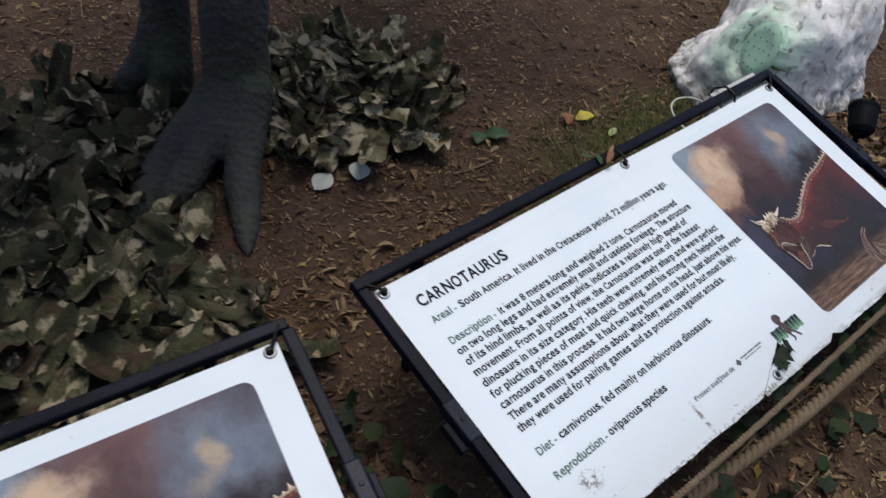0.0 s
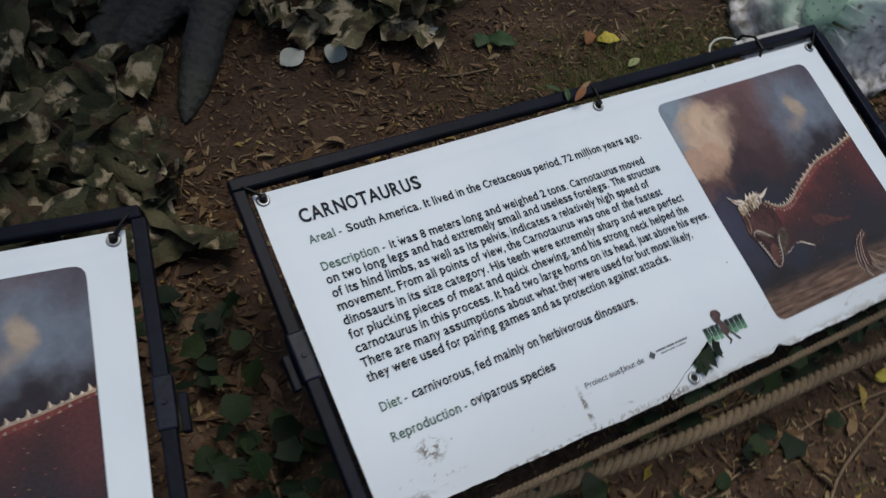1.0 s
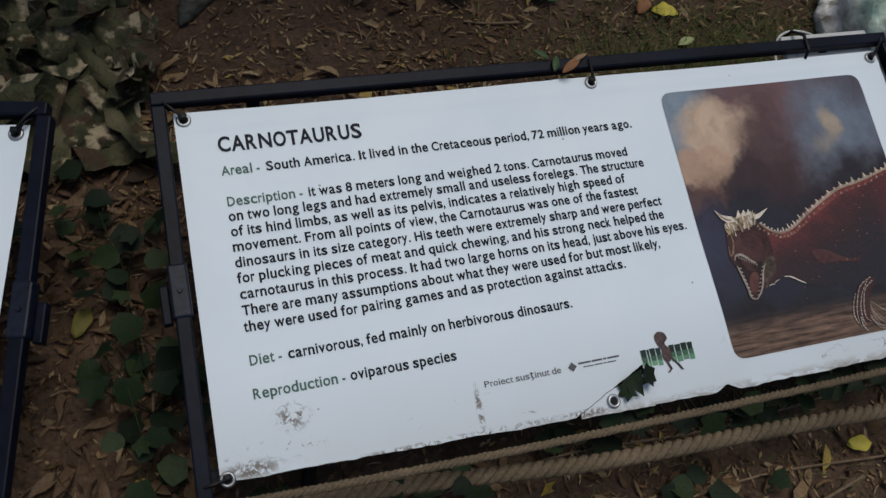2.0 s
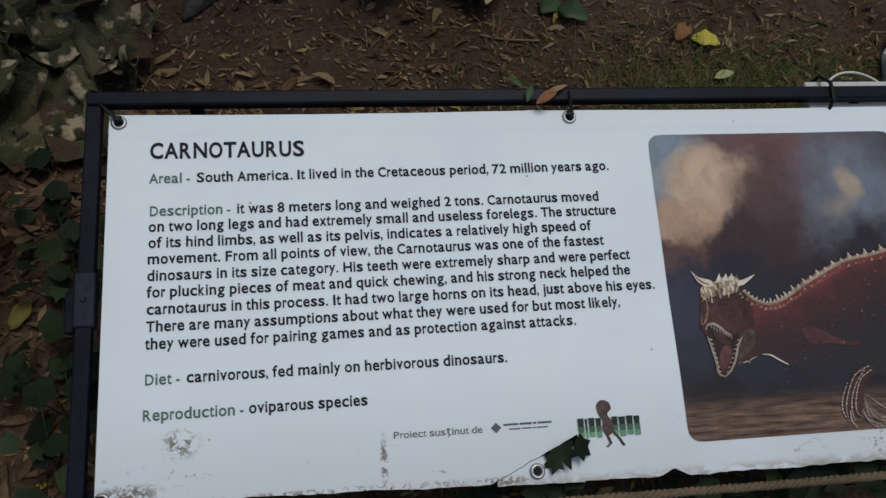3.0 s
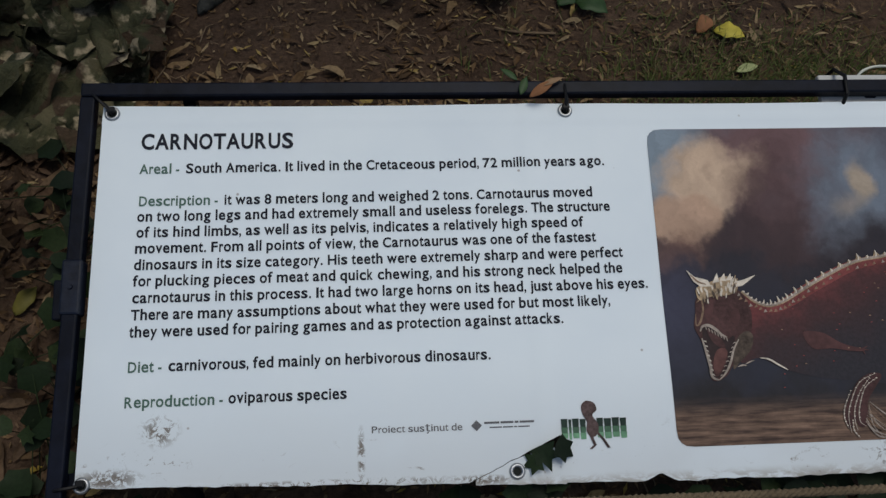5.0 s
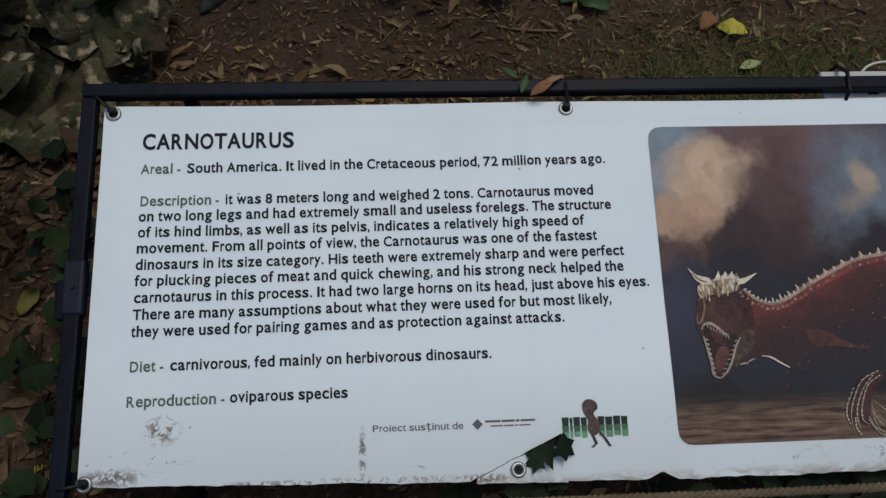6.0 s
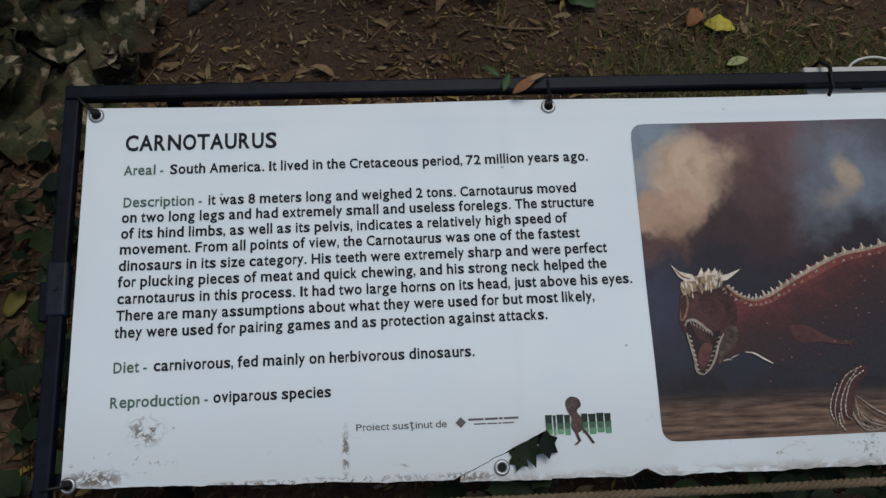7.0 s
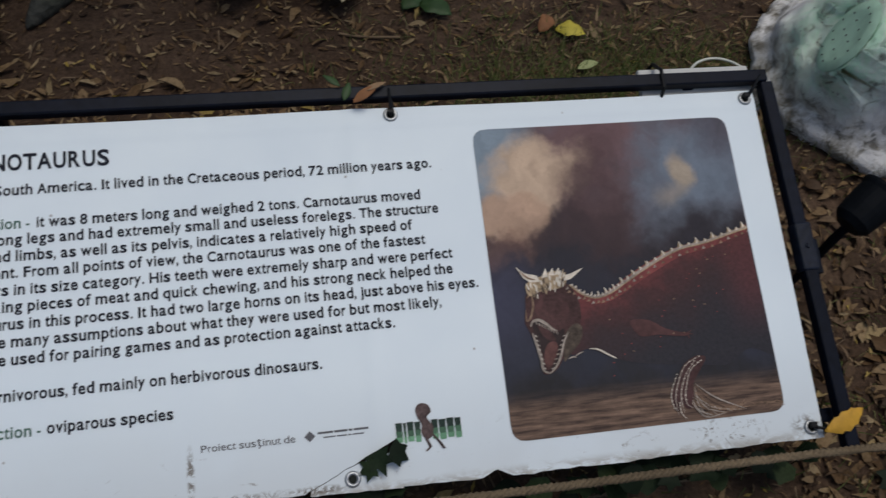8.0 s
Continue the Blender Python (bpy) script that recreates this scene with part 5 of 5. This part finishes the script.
def build_ivy(label, spots, seed, count, spread, heights):
    rng = random.Random(seed)
    plant = tagged(new("ivy"), label, "ivy", group="ivy sprigs")
    bm = bmesh.new()
    line = [Vector((x, y, ground_height(x, y) + 0.006)) for x, y in spots]
    tube(bm, spline(line, 6), 0.0022, 5)
    part("stem", bm, M_BARK, plant)
    path = spline(line, 12)
    for k in range(count):
        base = rng.choice(path)
        p = base + Vector((rng.gauss(0, spread), rng.gauss(0, spread), rng.uniform(*heights)))
        m = Matrix.Translation(p) @ Euler((rng.gauss(0, 0.35), rng.gauss(0.1, 0.35), rng.uniform(0, 6.283))).to_matrix().to_4x4() @ Matrix.Scale(rng.uniform(0.6, 1.15), 4)
        leaf = shared("ivy_leaf", IVY[k % 5], plant, m)
        stalk = bmesh.new()
        tube(stalk, [base, (base + p) / 2 + Vector((0, 0, 0.006)), p], 0.0009, 4)
        s = link_mesh("stalk", stalk, M_IVY)
        s.parent = plant
    return plant


build_ivy("dark green ivy creeping between the two signs", ((-0.14, 0.08), (-0.12, -0.1), (-0.10, -0.28), (-0.12, -0.45), (-0.09, -0.6)), 5, 70, 0.05, (0.01, 0.09))
build_ivy("ivy sprigs under the sign's lower edge", ((0.0, -0.50), (0.25, -0.515), (0.5, -0.50), (0.75, -0.51), (1.0, -0.50), (1.2, -0.50)), 6, 52, 0.016, (0.03, 0.125))
build_ivy("ivy leaves in leaf litter before the rope", ((0.30, -0.60), (0.5, -0.62), (0.8, -0.60), (1.1, -0.62), (1.4, -0.6)), 7, 14, 0.03, (0.008, 0.03))

# the ivy leaf that pokes through the tear in the banner
for size, seed, label, m in ((0.026, 99, "dark ivy leaf poking through the torn banner", (0.568, -0.474, 0.010, 20, -14, -75)), (0.024, 97, "ivy leaf drooping from the torn banner", (0.590, -0.470, 0.013, -12, 18, -30)), (0.020, 95, "small ivy leaf in the banner's tear", (0.558, -0.486, 0.007, 8, 20, 200))):
    v, f = ivy_points(size, seed, True)
    poke = tagged(new("ivy_leaf", pieces_mesh("ivy_leaf", v, f, M_IVY, True)), label, "leaf")
    poke.matrix_world = SIGN_ONE @ pose(*m)


# ---------- twigs, litter and grass ----------
rng = random.Random(21)


def under_sign(x, y):
    return -0.03 < x < 1.22 and -0.50 < y < 0.02


def spread_all(r):
    return r.uniform(-1.3, 2.7), r.uniform(-1.1, 2.2)


def spread_front(r):
    x, y = r.uniform(-0.6, 2.4), r.gauss(-0.60, 0.09)
    return x, y


def spread_right(r):
    x, y = r.uniform(1.2, 2.0), r.uniform(-0.6, 0.05)
    return x, y


def spread_patches(r):
    x, y = spread_all(r)
    return (x, y) if noise.noise((x * 2.6, y * 2.6, 12.0)) + 0.25 * r.random() > 0.12 else None


def spread_gap(r):
    return r.uniform(-0.30, -0.02), r.uniform(-0.7, 0.2)


def spread_top(r):
    """The bit of litter close behind the sign."""
    return r.uniform(-0.1, 0.5), abs(r.gauss(0, 0.12)) + 0.18


scatter_leaves("leaf_litter", 7000, spread_all, (0.008, 0.030), M_LITTER_OLD, "dark rotting scraps of leaves trodden into soil", rng, 0.2)
scatter_leaves("leaf_litter", 12500, spread_patches, (0.007, 0.030), M_LITTER, "dry tan and brown willow leaves on soil", rng, 0.42, (0.12, 0.42))
scatter_leaves("leaf_litter", 900, spread_front, (0.014, 0.042), M_LITTER, "dry tan leaves gathered along the rope", rng, 0.4)
scatter_leaves("leaf_litter", 1000, spread_right, (0.014, 0.040), M_LITTER, "thick layer of dry tan leaves beside the sign", rng, 0.45, (0.25, 0.5))
scatter_leaves("leaf_litter", 700, spread_right, (0.018, 0.042), M_LITTER_OLD, "damp brown leaves mixed into the layer beside the sign", rng, 0.5, (0.25, 0.5))
# only the darker leaf colours go between the signs
scatter_leaves("leaf_litter", 600, spread_gap, (0.014, 0.055), M_LITTER_OLD, "dark brown leaves between the two signs", rng, 0.45)
scatter_leaves("leaf_litter", 260, spread_top, (0.014, 0.045), M_LITTER, "curled dry leaves close behind the sign", rng, 0.45, (0.14, 0.4))


def spread_by_rock(r):
    return r.gauss(1.15, 0.3), 0.36 + r.gauss(0, 0.16)


scatter_leaves("leaf_litter", 800, spread_by_rock, (0.008, 0.030), M_LITTER, "pale dry narrow leaves in thin grass near the loudspeaker", rng, 0.4, (0.12, 0.3))


def build_crumbs(count):
    """Leaf crumbs and chaff: tiny bent flakes."""
    verts, faces = [], []
    r = random.Random(61)
    for _ in range(count):
        x, y = spread_all(r)
        if noise.noise((x * 1.8, y * 1.8, 30.0)) + r.uniform(-0.3, 0.5) < -0.05:
            continue
        L, w, a = r.uniform(0.003, 0.012), r.uniform(0.0012, 0.0035), r.uniform(0, 6.283)
        d, side = Vector((math.cos(a), math.sin(a), r.gauss(0, 0.25))) * L, Vector((-math.sin(a), math.cos(a), r.gauss(0, 0.3))) * w
        c = Vector((x, y, ground_height(x, y) + 0.0035 + 0.3 * w))
        b = len(verts)
        verts += [c - d, c + side, c + d, c - side]
        faces.append((b, b + 1, b + 2, b + 3))
    return tagged(new("leaf_crumbs", pieces_mesh("leaf_crumbs", verts, faces, M_LITTER, False)), "fine tan crumbs of dry leaves on soil", "leaf litter", kind="stuff")


build_crumbs(42000)


def build_twigs(count):
    bm = bmesh.new()
    r = random.Random(31)
    for _ in range(count):
        x, y = spread_all(r)
        L, a = (r.uniform(0.015, 0.05) if r.random() < 0.8 else r.uniform(0.05, 0.16)), r.uniform(0, 6.283)
        pts = []
        for k in range(4):
            t = k / 3 - 0.5
            px, py = x + L * t * math.cos(a) + r.gauss(0, 0.004), y + L * t * math.sin(a) + r.gauss(0, 0.004)
            pts.append((px, py, ground_height(px, py) + 0.005 + r.random() * 0.004))
        tube(bm, pts, [r.uniform(0.0007, 0.0015)] * 4, 3, False)
    ob = link_mesh("twigs", bm, M_BARK)
    return tagged(ob, "thin dry twigs scattered over the soil", "twigs", kind="stuff")


build_twigs(1800)


def build_stick(pts, radius, label):
    bm = bmesh.new()
    tube(bm, spline([(x, y, ground_height(x, y) + z) for x, y, z in pts], 6), radius, 7)
    return tagged(link_mesh("stick", bm, M_BARK, True), label, "stick")


build_stick(((0.60, 0.447, 0.006), (0.65, 0.435, 0.006), (0.72, 0.428, 0.006)), 0.0028, "short dark dry stick on bare soil")
build_stick(((0.62, -0.80, 0.006), (0.75, -0.70, 0.012), (0.98, -0.64, 0.012)), 0.003, "thin dry stick before the rope")


def build_grass(count):
    verts, faces = [], []
    r = random.Random(41)
    for _ in range(count):
        if r.random() < 0.75:
            x, y = 1.15 + r.gauss(0, 0.22), 0.27 + r.gauss(0, 0.09)
        else:
            x, y = r.uniform(0.5, 1.7), r.uniform(-0.75, 0.5)
        if under_sign(x, y):
            continue
        L, a, lean = r.uniform(0.015, 0.05), r.uniform(0, 6.283), r.uniform(0.4, 1.3)
        w = r.uniform(0.0008, 0.0018)
        base = Vector((x, y, ground_height(x, y) - 0.002))
        d, s = Vector((math.cos(a), math.sin(a), 0)), Vector((-math.sin(a), math.cos(a), 0))
        b = len(verts)
        for t in (0.0, 0.5, 1.0):
            p = base + d * L * math.sin(lean) * t * t + Vector((0, 0, L * math.cos(lean) * t + 0.003))
            verts += [p - s * w * (1 - t * 0.9), p + s * w * (1 - t * 0.9)]
        faces += [(b, b + 1, b + 3, b + 2), (b + 2, b + 3, b + 5, b + 4)]
    return tagged(new("grass", pieces_mesh("grass", verts, faces, M_GRASS)), "thin worn yellow-green grass on soil", "grass", kind="stuff")


build_grass(4500)
